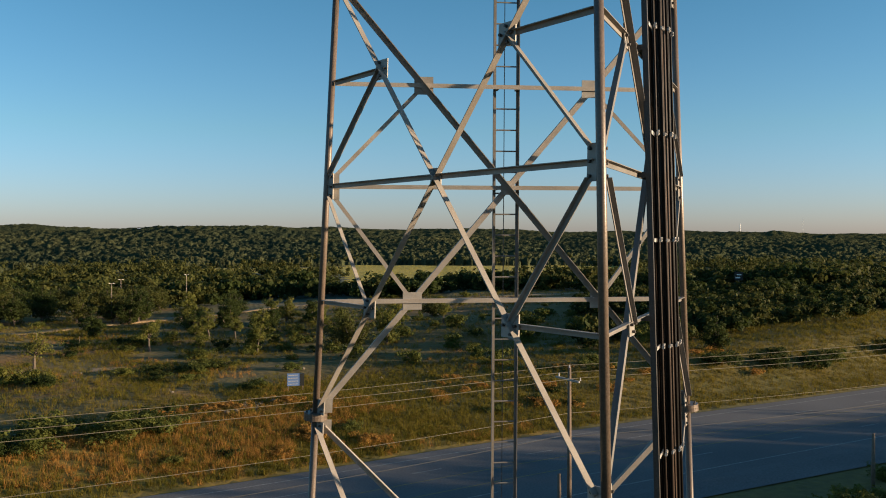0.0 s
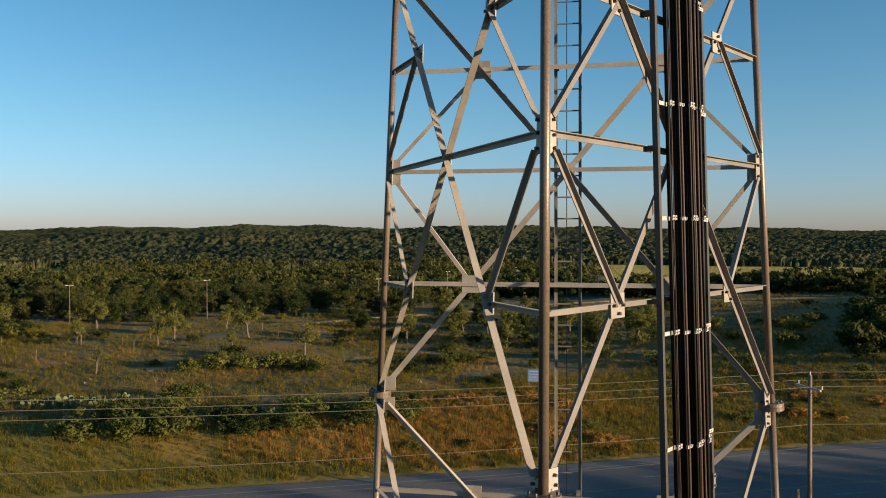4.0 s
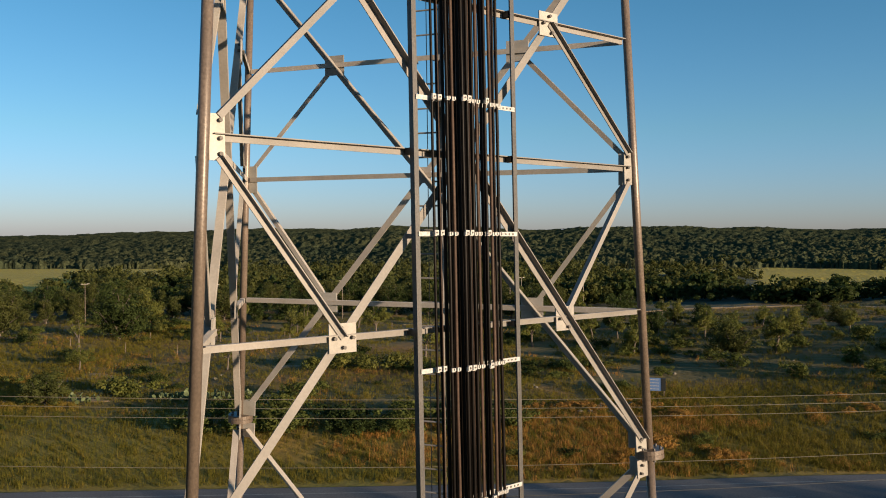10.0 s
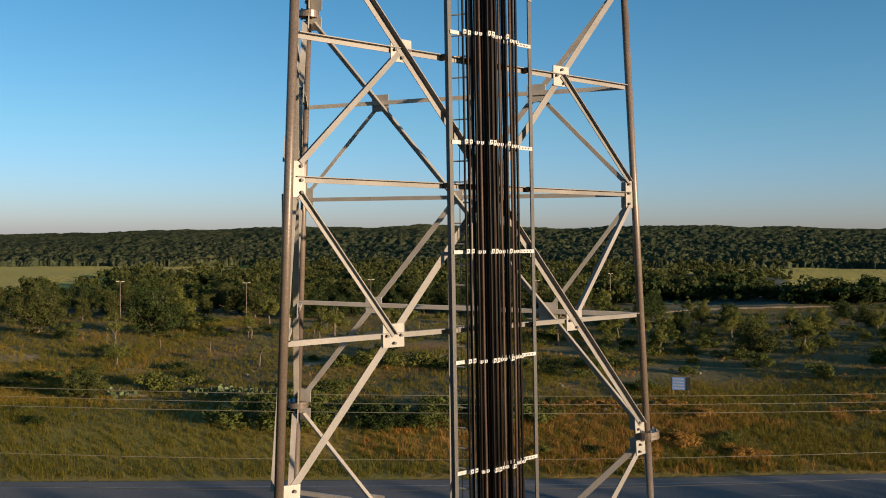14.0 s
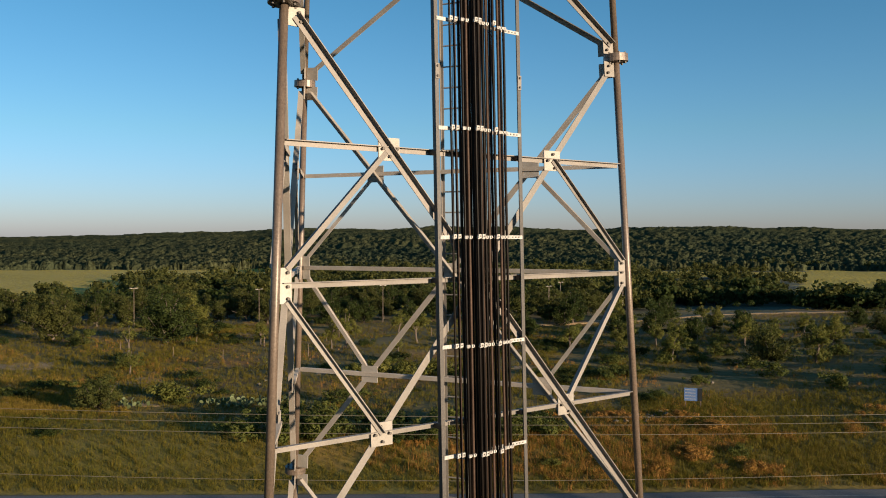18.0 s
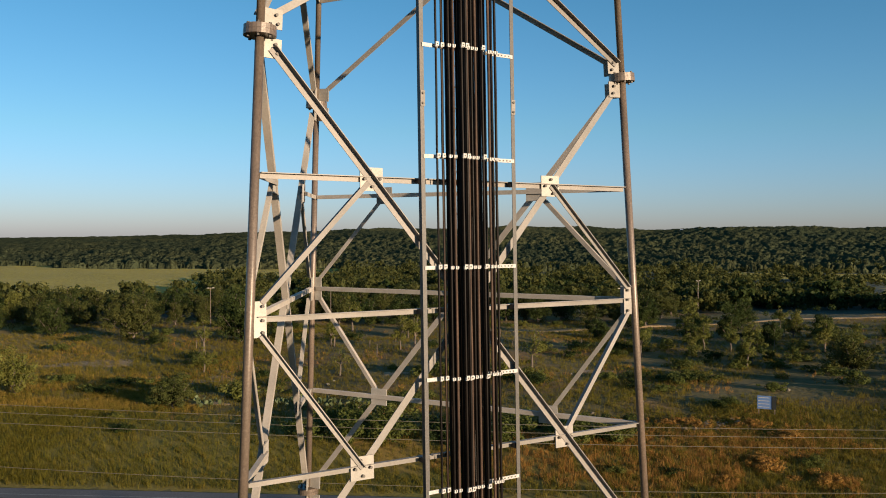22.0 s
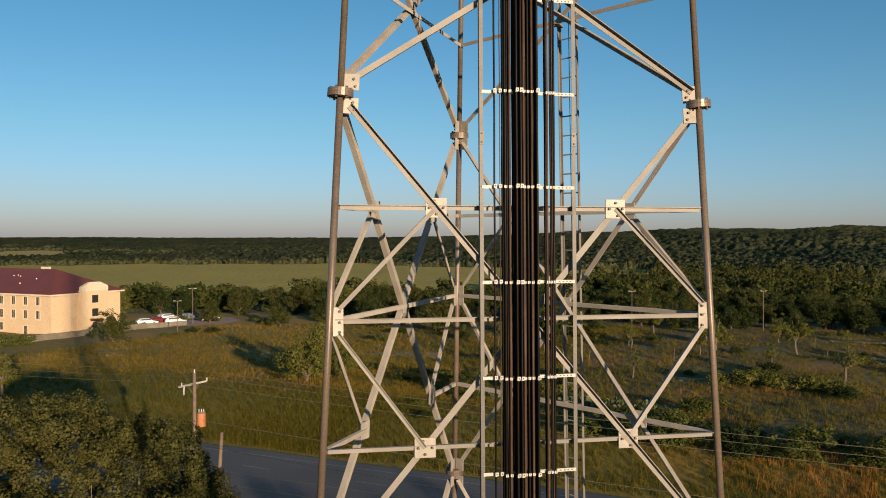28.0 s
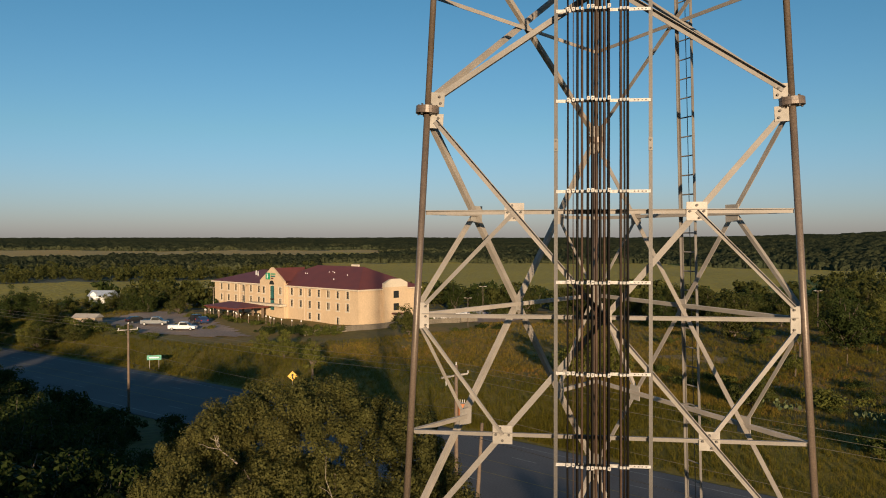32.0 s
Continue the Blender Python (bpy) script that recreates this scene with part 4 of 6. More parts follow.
# ---- bushes ----
def bush_mesh(seed, mat, n=26, per=70, leaf=0.062):
    rng = np.random.RandomState(seed)
    rows = [(rng.normal() * 0.5, rng.normal() * 0.5, rng.uniform(0.15, 0.75), rng.uniform(0.2, 0.42)) for _ in range(n)]
    v, f = leaf_cloud(rng, np.array(rows), per, leaf)
    v[:, 2] = np.maximum(v[:, 2], -0.1)
    return quick_mesh("bush", v, f, mat)


BUSH = {"green": [bush_mesh(90 + i, leaf_bush) for i in range(3)], "pale": [bush_mesh(94 + i, leaf_mesq) for i in range(3)],
        "dark": [bush_mesh(98 + i, leaf_dark) for i in range(2)], "rust": [bush_mesh(101 + i, leaf_rust, 16, 60, 0.06) for i in range(3)]}
BUSH_LABEL = {"green": "low green bush in dry grass", "pale": "pale green bush in dry grass", "dark": "dark green bush among dry grass", "rust": "rust-brown dried brush on the bank"}


def put_bush(kind, x, y, s, flat=1.0):
    ob = new("bush", BUSH[kind][tree_rng.randrange(len(BUSH[kind]))])
    ob.matrix_world = Matrix.LocRotScale((x, y, float(ground_z(x, y)[0])), Euler((0, 0, tree_rng.uniform(0, 6.28))), (s, s, s * flat))
    tagged(ob, BUSH_LABEL[kind], "bush", kind + " bushes")


for kind, x, y, s in [("pale", 56.2, 89.5, 2.4), ("pale", 59.5, 87, 2.3), ("pale", 53.5, 91, 1.9), ("pale", 62.5, 84.5, 2.4), ("pale", 65.5, 82.5, 1.9), ("green", 31, 68, 2.6), ("green", 34.5, 65, 2.9), ("dark", 38.5, 61, 2.4), ("green", 44, 58.2, 2.6), ("green", 50, 54.5, 2.3), ("dark", 53.5, 53.6, 2.0), ("green", 34, 72, 2.0),
                      ("green", -95, 150, 2.4), ("green", -88, 146, 2.0), ("dark", -101, 154, 2.6), ("green", -80, 140, 1.6), ("green", -107, 158, 2.6), ("dark", -113, 162, 2.4), ("green", -98, 146, 1.8), ("green", 42.6, 75.1, 2.0), ("green", 29.8, 64.5, 2.6), ("green", 33, 62.5, 2.2), ("green", 26.5, 67.5, 2.0),
                      ("dark", 37, 57.8, 1.7), ("green", 42, 56.2, 2.0), ("dark", 39.8, 57, 1.8), ("green", 47.2, 52.4, 2.3), ("green", 50.5, 50.2, 1.9), ("pale", 28.4, 90.9, 2.7), ("green", 21.3, 97.9, 2.4),
                      ("dark", 113.4, -3.9, 2.4), ("dark", 109, 1.5, 2.2), ("green", 118, -6, 2.0), ("dark", 104, 7.5, 2.4), ("green", 100, 13, 2.2), ("dark", 128, -14, 2.2), ("green", 95, 22, 2.0),
                      ("dark", -58.1, 153.5, 2.4), ("dark", -54, 152, 2.6), ("green", -50.5, 151.5, 2.4), ("dark", -62, 155, 2.0), ("green", -47, 151.5, 2.0),
                      ("green", -24, 160, 1.0), ("green", -22, 161, 0.8), ("green", 64.5, -8.6, 1.3), ("green", 67, -10.5, 1.2), ("pale", 52, -5.8, 2.3), ("pale", 54.5, -8, 2.0), ("dark", 72, 118, 1.4), ("green", 90, 102, 1.8), ("dark", 96, 98, 1.6),
                      ("green", 62, 96, 1.4), ("dark", 84, 96, 1.4), ("pale", 75, 78, 1.5), ("green", 80, 70, 1.6), ("dark", 36, 105, 1.5), ("green", 90, 78, 1.7), ("green", 86, 60, 1.4)]:
    put_bush(kind, x, y, s, 0.9)
def shrub_mass(name, seed, x, y, size, mat, label):
    """Shrubs that run into one another, joined."""
    rng = np.random.RandomState(seed)
    me = scatter_mesh(name, rng, x, y, ground_z(x, y), [leafy(rng, 70, 18, 0.075) for _ in range(5)], size, mat, lift=0.4)
    tagged(new(name, me), label, "shrubs", kind="stuff")


verge_rng = np.random.RandomState(78)
k = verge_rng.randint(92, 142, 110)
verge = EDGE[k] - NRM[k] * (ROAD_W + verge_rng.uniform(2.5, 14, 110))[:, None] + verge_rng.normal(size=(110, 2)) * 1.5
shrub_mass("verge_shrubs", 79, verge[:, 0], verge[:, 1], 2.2, leaf_dark, "dense dark shrubs along the shaded near verge")
shrub_mass("field_shrubs", 80, verge_rng.uniform(88, 150, 60), verge_rng.uniform(34, 100, 60), 1.5, leaf_bush, "green shrubs scattered over the brushy field")
brush_rng = np.random.RandomState(77)
count = 0
while count < 150:
    k = brush_rng.randint(30, len(EDGE) - 45)
    d = brush_rng.uniform(2, 130)
    x, y = EDGE[k] + NRM[k] * d
    w = float(waves(np.array([x]), np.array([y]), 71, 60)[0])
    if w < -0.15 or (x < 10 and d < 60 and x > -70):
        continue
    kind = ("pale", "green", "dark")[brush_rng.randint(3)]
    put_bush(kind, float(x), float(y), brush_rng.uniform(0.45, 1.3) * (1 + d / 150), 0.85)
    count += 1
count = 0
while count < 55:
    k = brush_rng.randint(36, 92)
    d = brush_rng.uniform(3, 22)
    x, y = EDGE[k] + NRM[k] * d
    if x < 38 or float(waves(np.array([x]), np.array([y]), 72, 34)[0]) < 0.12:
        continue
    put_bush("rust", float(x), float(y), brush_rng.uniform(0.7, 1.4), 0.8)
    count += 1


# ---- grass, uncountable ----
def tuft(rng, blades, h, w):
    v, f = [], []
    for i in range(blades):
        a, lean = rng.uniform(0, 6.28), rng.uniform(0.15, 0.75)
        b = rng.normal(size=2) * 0.25
        dx, dy = math.cos(a), math.sin(a)
        hh = h * rng.uniform(0.6, 1.2)
        o = len(v)
        v += [(b[0] - dy * w, b[1] + dx * w, -0.1), (b[0] + dy * w, b[1] - dx * w, -0.1), (b[0] + dx * lean * hh, b[1] + dy * lean * hh, hh)]
        f.append((o, o + 1, o + 2))
    return np.array(v), np.array(f)


def meadow(name, seed, count, d0, d1, k0, k1, size, mat, label, test=None, blades=9, width=0.11):
    rng = np.random.RandomState(seed)
    k = rng.randint(k0, k1, count)
    d = d0 + (d1 - d0) * rng.uniform(0, 1, count) ** 1.5
    p = EDGE[k] + NRM[k] * d[:, None] + rng.normal(size=(count, 2)) * 1.6
    x, y = p[:, 0], p[:, 1]
    dd, _ = from_road(x, y)
    ok = (dd > 0.9) & (np.hypot(x + 64, y - 180) > 44) & ~((x > -35) & (x < 12) & (y > 180))
    ok &= (cover(x, y) != 5) | (rng.uniform(0, 1, count) < 0.5)
    if test is not None:
        ok &= test(x, y)
    x, y = x[ok], y[ok]
    me = scatter_mesh(name, rng, x, y, ground_z(x, y), [tuft(rng, blades, 1.0, width) for _ in range(6)], size, mat, lift=0.0)
    return tagged(new(name, me), label, "grass", kind="stuff")


def on_bank(x, y):
    return (from_road(x, y)[0] < 19) & (x > 37 + 5 * waves(x, y, 24, 20)) & (x < 80)


meadow("straw_grass", 61, 52000, 1, 130, 24, 150, 0.55, leaf_straw, "dry straw-coloured grass on the bank and field", blades=12, width=0.03, test=lambda x, y: (x < 72) | (waves(x, y, 26, 25) > -0.05))
meadow("green_grass", 62, 52000, 1, 120, 24, 150, 0.5, leaf_grass, "greener grass among the straw", blades=12, width=0.03, test=lambda x, y: waves(x, y, 63, 45) > -0.2)
meadow("roadside_grass", 69, 72000, 0.9, 26, 66, 150, 0.5, leaf_grass, "soft green grass beside the road", blades=8, width=0.024, test=lambda x, y: cover(x, y) == 5)
meadow("rust_grass", 64, 12000, 3, 18, 36, 100, 0.55, leaf_rust, "rust-brown dried grass on the road bank", blades=14, width=0.03, test=lambda x, y: on_bank(x, y) & (waves(x, y, 65, 46, 2) + 0.5 * waves(x, y, 66, 9, 2) > 0.15))


meadow("golden_grass", 73, 34000, 24, 95, 66, 128, 0.45, leaf_gold, "golden dry grass of the meadow", blades=10, width=0.03, test=lambda x, y: (x < 22) & (waves(x, y, 74, 30) > -0.45))
meadow("bank_grass", 75, 24000, 0.9, 32, 12, 58, 0.5, leaf_straw, "dry olive grass on the high road bank", blades=9, width=0.03, test=lambda x, y: x > 64)
meadow("brown_grass", 67, 9000, 20, 110, 30, 110, 0.5, leaf_rust, "brown dead grass in the brushy field", blades=12, width=0.03, test=lambda x, y: waves(x, y, 68, 36, 2) > 0.3)


# ---- bare dirt patches and the tracks through the field ----
def dirt_patch(name, x, y, rx, ry, turn, seed, label):
    rng = np.random.RandomState(seed)
    n, rings = 22, 4
    wob = 1 + 0.3 * np.sin(np.arange(n) * 0.9 + rng.uniform(0, 6)) * rng.uniform(0.5, 1, n)
    vs = [(x, y)]
    for k in range(1, rings + 1):
        for i in range(n):
            a = 2 * math.pi * i / n
            p, q = math.cos(a) * rx * wob[i] * k / rings, math.sin(a) * ry * wob[i] * k / rings
            vs.append((x + p * math.cos(turn) - q * math.sin(turn), y + p * math.sin(turn) + q * math.cos(turn)))
    z = ground_z([v[0] for v in vs], [v[1] for v in vs]) + 0.07
    z[-n:] -= 0.25
    fs = [(0, 1 + i, 1 + (i + 1) % n) for i in range(n)]
    fs += [(1 + k * n + i, 1 + (k + 1) * n + i, 1 + (k + 1) * n + (i + 1) % n, 1 + k * n + (i + 1) % n) for k in range(rings - 1) for i in range(n)]
    me = mesh_of(name, [(*v, float(w)) for v, w in zip(vs, z)], fs, dry_dirt, True)
    return tagged(new(name, me), label, "dirt", kind="structure")


for i, (x, y, rx, ry) in enumerate([(30.4, 106.7, 3.4, 2.6), (39.6, 79.1, 3.6, 1.8), (19, 129, 8, 4), (64.8, 169.3, 5, 2.5), (24, 89, 3, 1.2), (52, 96, 2.2, 1.5), (78, 84, 3, 1.6)]):
    dirt_patch("dirt_patch", x, y, rx, ry, -0.5, 300 + i, "bare pale dirt patch in the dry grass")


def track(name, pts, width, label):
    c = curve_points(pts, 12)
    tn = np.gradient(c, axis=0)
    tn /= np.linalg.norm(tn, axis=1)[:, None]
    side = np.stack([-tn[:, 1], tn[:, 0]], 1)
    rows = [c + side * (width * k) for k in (-0.55, -0.5, 0, 0.5, 0.55)]
    vs = []
    for k, r in enumerate(rows):
        z = ground_z(r[:, 0], r[:, 1]) + (0.1 if 0 < k < 4 else -0.2)
        vs += [(p[0], p[1], float(w)) for p, w in zip(r, z)]
    n = len(c)
    fs = [(k * n + i, k * n + i + 1, (k + 1) * n + i + 1, (k + 1) * n + i) for k in range(4) for i in range(n - 1)]
    tagged(new(name, mesh_of(name, vs, fs, dry_dirt, True)), label, "track", kind="structure")


track("track", [(99, 133.3), (112, 131), (134.2, 125.6), (160, 112), (181.8, 92), (181, 78.1), (186, 62), (200, 40)], 3.4, "pale unpaved track along the edge of the woods")


# ---- stakes of young plantings ----
for x, y, h in [(48.8, 136.5, 1.5), (56.9, 126.7, 1.6), (36.1, 137.2, 1.5), (57.2, 127.1, 1.6), (61, 121.3, 1.5), (69.1, 126.9, 1.7), (56.9, 110.7, 2.2), (70.6, 126.6, 2.6), (74, 131, 2.0), (46, 118, 1.6),
                (82, 109, 1.5), (93, 104, 1.6), (100, 97, 1.4), (88, 121, 1.6), (118, 84, 1.5), (126, 71, 1.6), (109, 101, 1.5), (41, 126, 1.5)]:
    zz = float(ground_z(x, y)[0])
    ob = new("plant_stake", Shape().tube((0, 0, -0.3), (0.04, 0.02, h * 0.6), 0.05, 0.045, 7).tube((0.04, 0.02, h * 0.6), (0.1, 0.05, h), 0.045, 0.035, 7).mesh("plant_stake", wood_pole))
    ob.location = (x, y, zz)
    tagged(ob, "short weathered wooden stake beside a young planting", "stake", "planting stakes")


# ---- prickly pears ----
def pad_mesh():
    ring = [(math.cos(a) * (0.17 + 0.02 * math.sin(a)), math.sin(a) * 0.25) for a in np.arange(10) * math.pi / 5]
    return Shape().prism((0, -0.022, 0), (0, 0.022, 0), ring, Vector((1, 0, 0)), Vector((0, 0, 1))).mesh("pad", leaf_pear)


PAD = pad_mesh()
for i, (x, y, s) in enumerate([(22.7, 88, 1.2), (33.2, 82.3, 1.3), (35.4, 81.2, 1.1), (31.2, 83.6, 1.0), (33.5, 80.9, 1.0), (20.9, 91, 0.8), (38, 80, 0.9), (41, 77.5, 0.8)]):
    clump = thing("prickly_pear", (x, y, float(ground_z(x, y)[0])), "clump of pale green prickly pear pads", "cactus", "prickly pears")
    rnd = random.Random(400 + i)
    for k in range(20):
        pad = part("pad", PAD, None, clump, local=True)
        pad.matrix_local = Matrix.LocRotScale((rnd.gauss(0, 0.6) * s, rnd.gauss(0, 0.6) * s, rnd.uniform(0.12, 0.75) * s), Euler((rnd.gauss(0, 0.5), rnd.gauss(0, 0.6), rnd.uniform(0, 6.28))), (s, s, s))
# ---- hotel ----
HOTEL = Vector((-94.7, 204.8, 1.0))
HU, HV = Vector((0.809, -0.588, 0)), Vector((-0.588, -0.809, 0))
HUP = Vector((0, 0, 1))
HLEN, HDEEP, EAVE = 59.4, 18.0, 8.2


def at_hotel(a, out, up):
    return HOTEL + HU * a + HV * out + HUP * up


def hbox(shape, a0, a1, o0, o1, u0, u1):
    return shape.box(at_hotel((a0 + a1) / 2, (o0 + o1) / 2, (u0 + u1) / 2), (abs(a1 - a0), abs(o1 - o0), abs(u1 - u0)), (HU, HV, HUP))


hotel = thing("hotel", HOTEL, "three-storey warm stucco hotel with a maroon hipped roof", "building")
BAYS = [HLEN * (0.0556 + 0.0588 * i) for i in range(16)]
TOWER_A, TOWER_B = BAYS[6] - 1.6, BAYS[8] + 1.6
ROWS = (6.3, 3.55, 1.05)


def wall_with_windows(a0, a1, out, holes, up1):
    """A front wall slab with real openings: holes are middle, sill, width, height."""
    sh = Shape()
    xs = sorted({a0, a1, *[h[0] - h[2] / 2 for h in holes], *[h[0] + h[2] / 2 for h in holes]})
    zs = sorted({-2.0, up1, *[h[1] for h in holes], *[h[1] + h[3] for h in holes]})
    for x0, x1 in zip(xs, xs[1:]):
        run = None
        for z0, z1 in zip(zs, zs[1:]):
            cx, cz = (x0 + x1) / 2, (z0 + z1) / 2
            if any(abs(cx - h[0]) < h[2] / 2 and h[1] < cz < h[1] + h[3] for h in holes):
                if run:
                    hbox(sh, x0, x1, out - 0.35, out, run[0], run[1])
                run = None
            else:
                run = (run[0], z1) if run else (z0, z1)
        if run:
            hbox(sh, x0, x1, out - 0.35, out, run[0], run[1])
    return sh


holes_l = [(BAYS[i], ROWS[r] - 0.1, 1.15, 1.6) for i in range(6) for r in (0, 1)]
holes_r = [(BAYS[i], ROWS[r] - 0.1, 1.15, 1.6) for i in range(9, 16) for r in (0, 1)] + [(BAYS[i], ROWS[2] - 0.2, 1.2, 1.5) for i in (11, 12)] + [(BAYS[14], -0.2, 1.2, 2.1)]
holes_t = [(BAYS[i], ROWS[r] - 0.1, 1.15, 1.6) for i in (6, 8) for r in (0, 1)] + [(BAYS[7], 2.2, 2.0, 6.2)]
part("wall", wall_with_windows(0, TOWER_A, 0, holes_l, EAVE), stucco, hotel)
part("wall", wall_with_windows(TOWER_B, HLEN, 0, holes_r, EAVE), stucco, hotel)
part("wall", wall_with_windows(TOWER_A, TOWER_B, 0.9, holes_t, EAVE + 0.6), stucco, hotel)
side = Shape()
hbox(side, HLEN - 0.35, HLEN, -HDEEP, -0.36, -2, EAVE)
hbox(side, HLEN, HLEN + 1.2, -13.5, -6.5, -2, EAVE + 0.5)
part("wall", side, stucco, hotel)
part("wall", hbox(Shape(), 0, 0.35, -HDEEP, -0.36, -2, EAVE), stucco, hotel)
part("wall", hbox(Shape(), 0.36, HLEN - 0.36, -HDEEP, -HDEEP + 0.35, -2, EAVE), stucco, hotel)
for a in (TOWER_A, TOWER_B):
    part("wall", hbox(Shape(), a - 0.3 if a == TOWER_A else a, a if a == TOWER_A else a + 0.3, -1.0, 0.55, -2, EAVE + 0.6), stucco, hotel)


def gable(a0, a1, out, base, top, thick, shoulder=0.35):
    mid = (a0 + a1) / 2
    pts = [(a0, base), (a1, base), (a1, base + 0.5), (mid + (a1 - mid) * shoulder, top - 0.1), (mid, top), (mid - (mid - a0) * shoulder, top - 0.1), (a0, base + 0.5)]
    vs = [at_hotel(x, o, z) for o in (out, out - thick) for x, z in pts]
    n = len(pts)
    return Shape().add(vs, [tuple(range(n)), tuple(range(n, 2 * n))[::-1]] + [(i, i + n, (i + 1) % n + n, (i + 1) % n) for i in range(n)])


part("front_gable", gable(TOWER_A, TOWER_B, 0.9, EAVE + 0.6, 12.6, 0.5, 0.06), stucco, hotel)
gs = Shape()
pts = [(-13.5, EAVE + 0.5), (-6.5, EAVE + 0.5), (-6.5, 9.6), (-8.6, 10.5), (-11.4, 10.5), (-13.5, 9.6)]
vs = [at_hotel(a, o, z) for a in (HLEN + 1.2, HLEN + 0.5) for o, z in pts]
gs.add(vs, [tuple(range(6)), tuple(range(6, 12))[::-1]] + [(i, i + 6, (i + 1) % 6 + 6, (i + 1) % 6) for i in range(6)])
part("side_gable", gs, stucco_trim, hotel)
gs = Shape()
hbox(gs, HLEN - 17, HLEN - 14.5, -12.5, -12.0, 11.6, 13.3)
part("rear_gable", gs, stucco_trim, hotel, "pale stucco gable end above the roof")


def hip(a0, a1, o0, o1, base, top, over=0.6):
    a0, a1, o0, o1 = a0 - over, a1 + over, o0 - over, o1 + over
    run = (o1 - o0) / 2
    mo = (o0 + o1) / 2
    vs = [at_hotel(*p) for p in ((a0, o0, base), (a1, o0, base), (a1, o1, base), (a0, o1, base), (a0 + run, mo, top), (a1 - run, mo, top),
                                  (a0, o0, base - 0.25), (a1, o0, base - 0.25), (a1, o1, base - 0.25), (a0, o1, base - 0.25))]
    return Shape().add(vs, [(0, 4, 5, 1), (1, 5, 2), (2, 5, 4, 3), (3, 4, 0), (0, 1, 7, 6), (1, 2, 8, 7), (2, 3, 9, 8), (3, 0, 6, 9), (6, 7, 8, 9)])


part("roof", hip(0, TOWER_B + 6, -HDEEP, 0, EAVE + 0.24, 11.3), roof_red, hotel, "lower maroon hipped roof")
roof = part("roof", hip(TOWER_A + 1.5, HLEN, -HDEEP, 0, EAVE + 0.25, 13.0, 0.61), roof_red, hotel, "maroon hipped roof")
part("roof_edge", hbox(Shape(), -0.66, HLEN + 0.66, 0.6, 0.68, EAVE - 0.1, EAVE + 0.2), stucco_trim, roof)
part("roof_edge", hbox(Shape(), HLEN + 0.62, HLEN + 0.7, -HDEEP - 0.6, 0.6, EAVE - 0.1, EAVE + 0.2), stucco_trim, roof)
tower_roof = Shape()
m = (TOWER_A + TOWER_B) / 2
vs = [at_hotel(*p) for p in ((TOWER_A, 0.4, EAVE + 1.1), (TOWER_B, 0.4, EAVE + 1.1), (m, 0.4, 12.4), (TOWER_A, -5, EAVE + 1.1), (TOWER_B, -5, EAVE + 1.1), (m, -9, 12.4))]
tower_roof.add(vs, [(0, 2, 5, 3), (1, 4, 5, 2), (0, 1, 2), (3, 5, 4)])
part("gable_roof", tower_roof, roof_red, hotel)
for a, o in ((12, -5), (13.5, -4.6), (30, -4), (33.5, -5), (34.2, -5), (41.5, -6), (42.6, -6.2), (43.7, -5.8), (47, -3), (49.5, -5), (28.5, -2.2)):
    part("vent_pipe", Shape().tube(at_hotel(a, o, 8.4), at_hotel(a, o, 9.0 + min(-o, 9) * 0.45), 0.11, n=8), white_paint, roof, "white roof vent pipe")


def window(a, out, sill, w, h, dark=False):
    """A window in its opening: glass set back, a pale surround, a bar in the middle."""
    fr = Shape()
    for x0, x1, z0, z1 in ((a - w / 2 - 0.16, a - w / 2, sill - 0.3, sill + h + 0.2), (a + w / 2, a + w / 2 + 0.16, sill - 0.3, sill + h + 0.2),
                           (a - w / 2, a + w / 2, sill + h, sill + h + 0.2), (a - w / 2, a + w / 2, sill - 0.3, sill)):
        hbox(fr, x0, x1, out + 0.003, out + 0.07, z0, z1)
    wi = part("window", fr, stucco_trim, hotel, "window with a pale stucco surround")
    part("pane", hbox(Shape(), a - w / 2, a - 0.03, out - 0.2, out - 0.16, sill, sill + h), glass_dark, wi)
    part("pane", hbox(Shape(), a + 0.03, a + w / 2, out - 0.2, out - 0.16, sill, sill + h), glass_dark, wi)
    part("mullion", hbox(Shape(), a - 0.03, a + 0.03, out - 0.22, out - 0.12, sill, sill + h), stucco_trim, wi)
    if not dark:
        part("curtain", hbox(Shape(), a - w / 2 + 0.02, a - 0.12, out - 0.34, out - 0.3, sill, sill + h), white_paint, wi)


for x, z, w, h in holes_l + holes_r:
    window(x, 0, z, w, h, dark=z < 2)
for x, z, w, h in holes_t[:-1]:
    window(x, 0.9, z, w, h)
for z in (6.2, 3.4):
    part("side_window", hbox(Shape(), HLEN + 1.2, HLEN + 1.24, -10.8, -9.2, z, z + 1.6), glass_dark, hotel)
part("side_door_canopy", hbox(Shape(), HLEN + 1.2, HLEN + 2.6, -11.2, -8.6, 2.6, 2.85), roof_red, hotel)
part("side_door", hbox(Shape(), HLEN + 1.2, HLEN + 1.25, -10.5, -9.4, -0.1, 2.2), glass_dark, hotel)
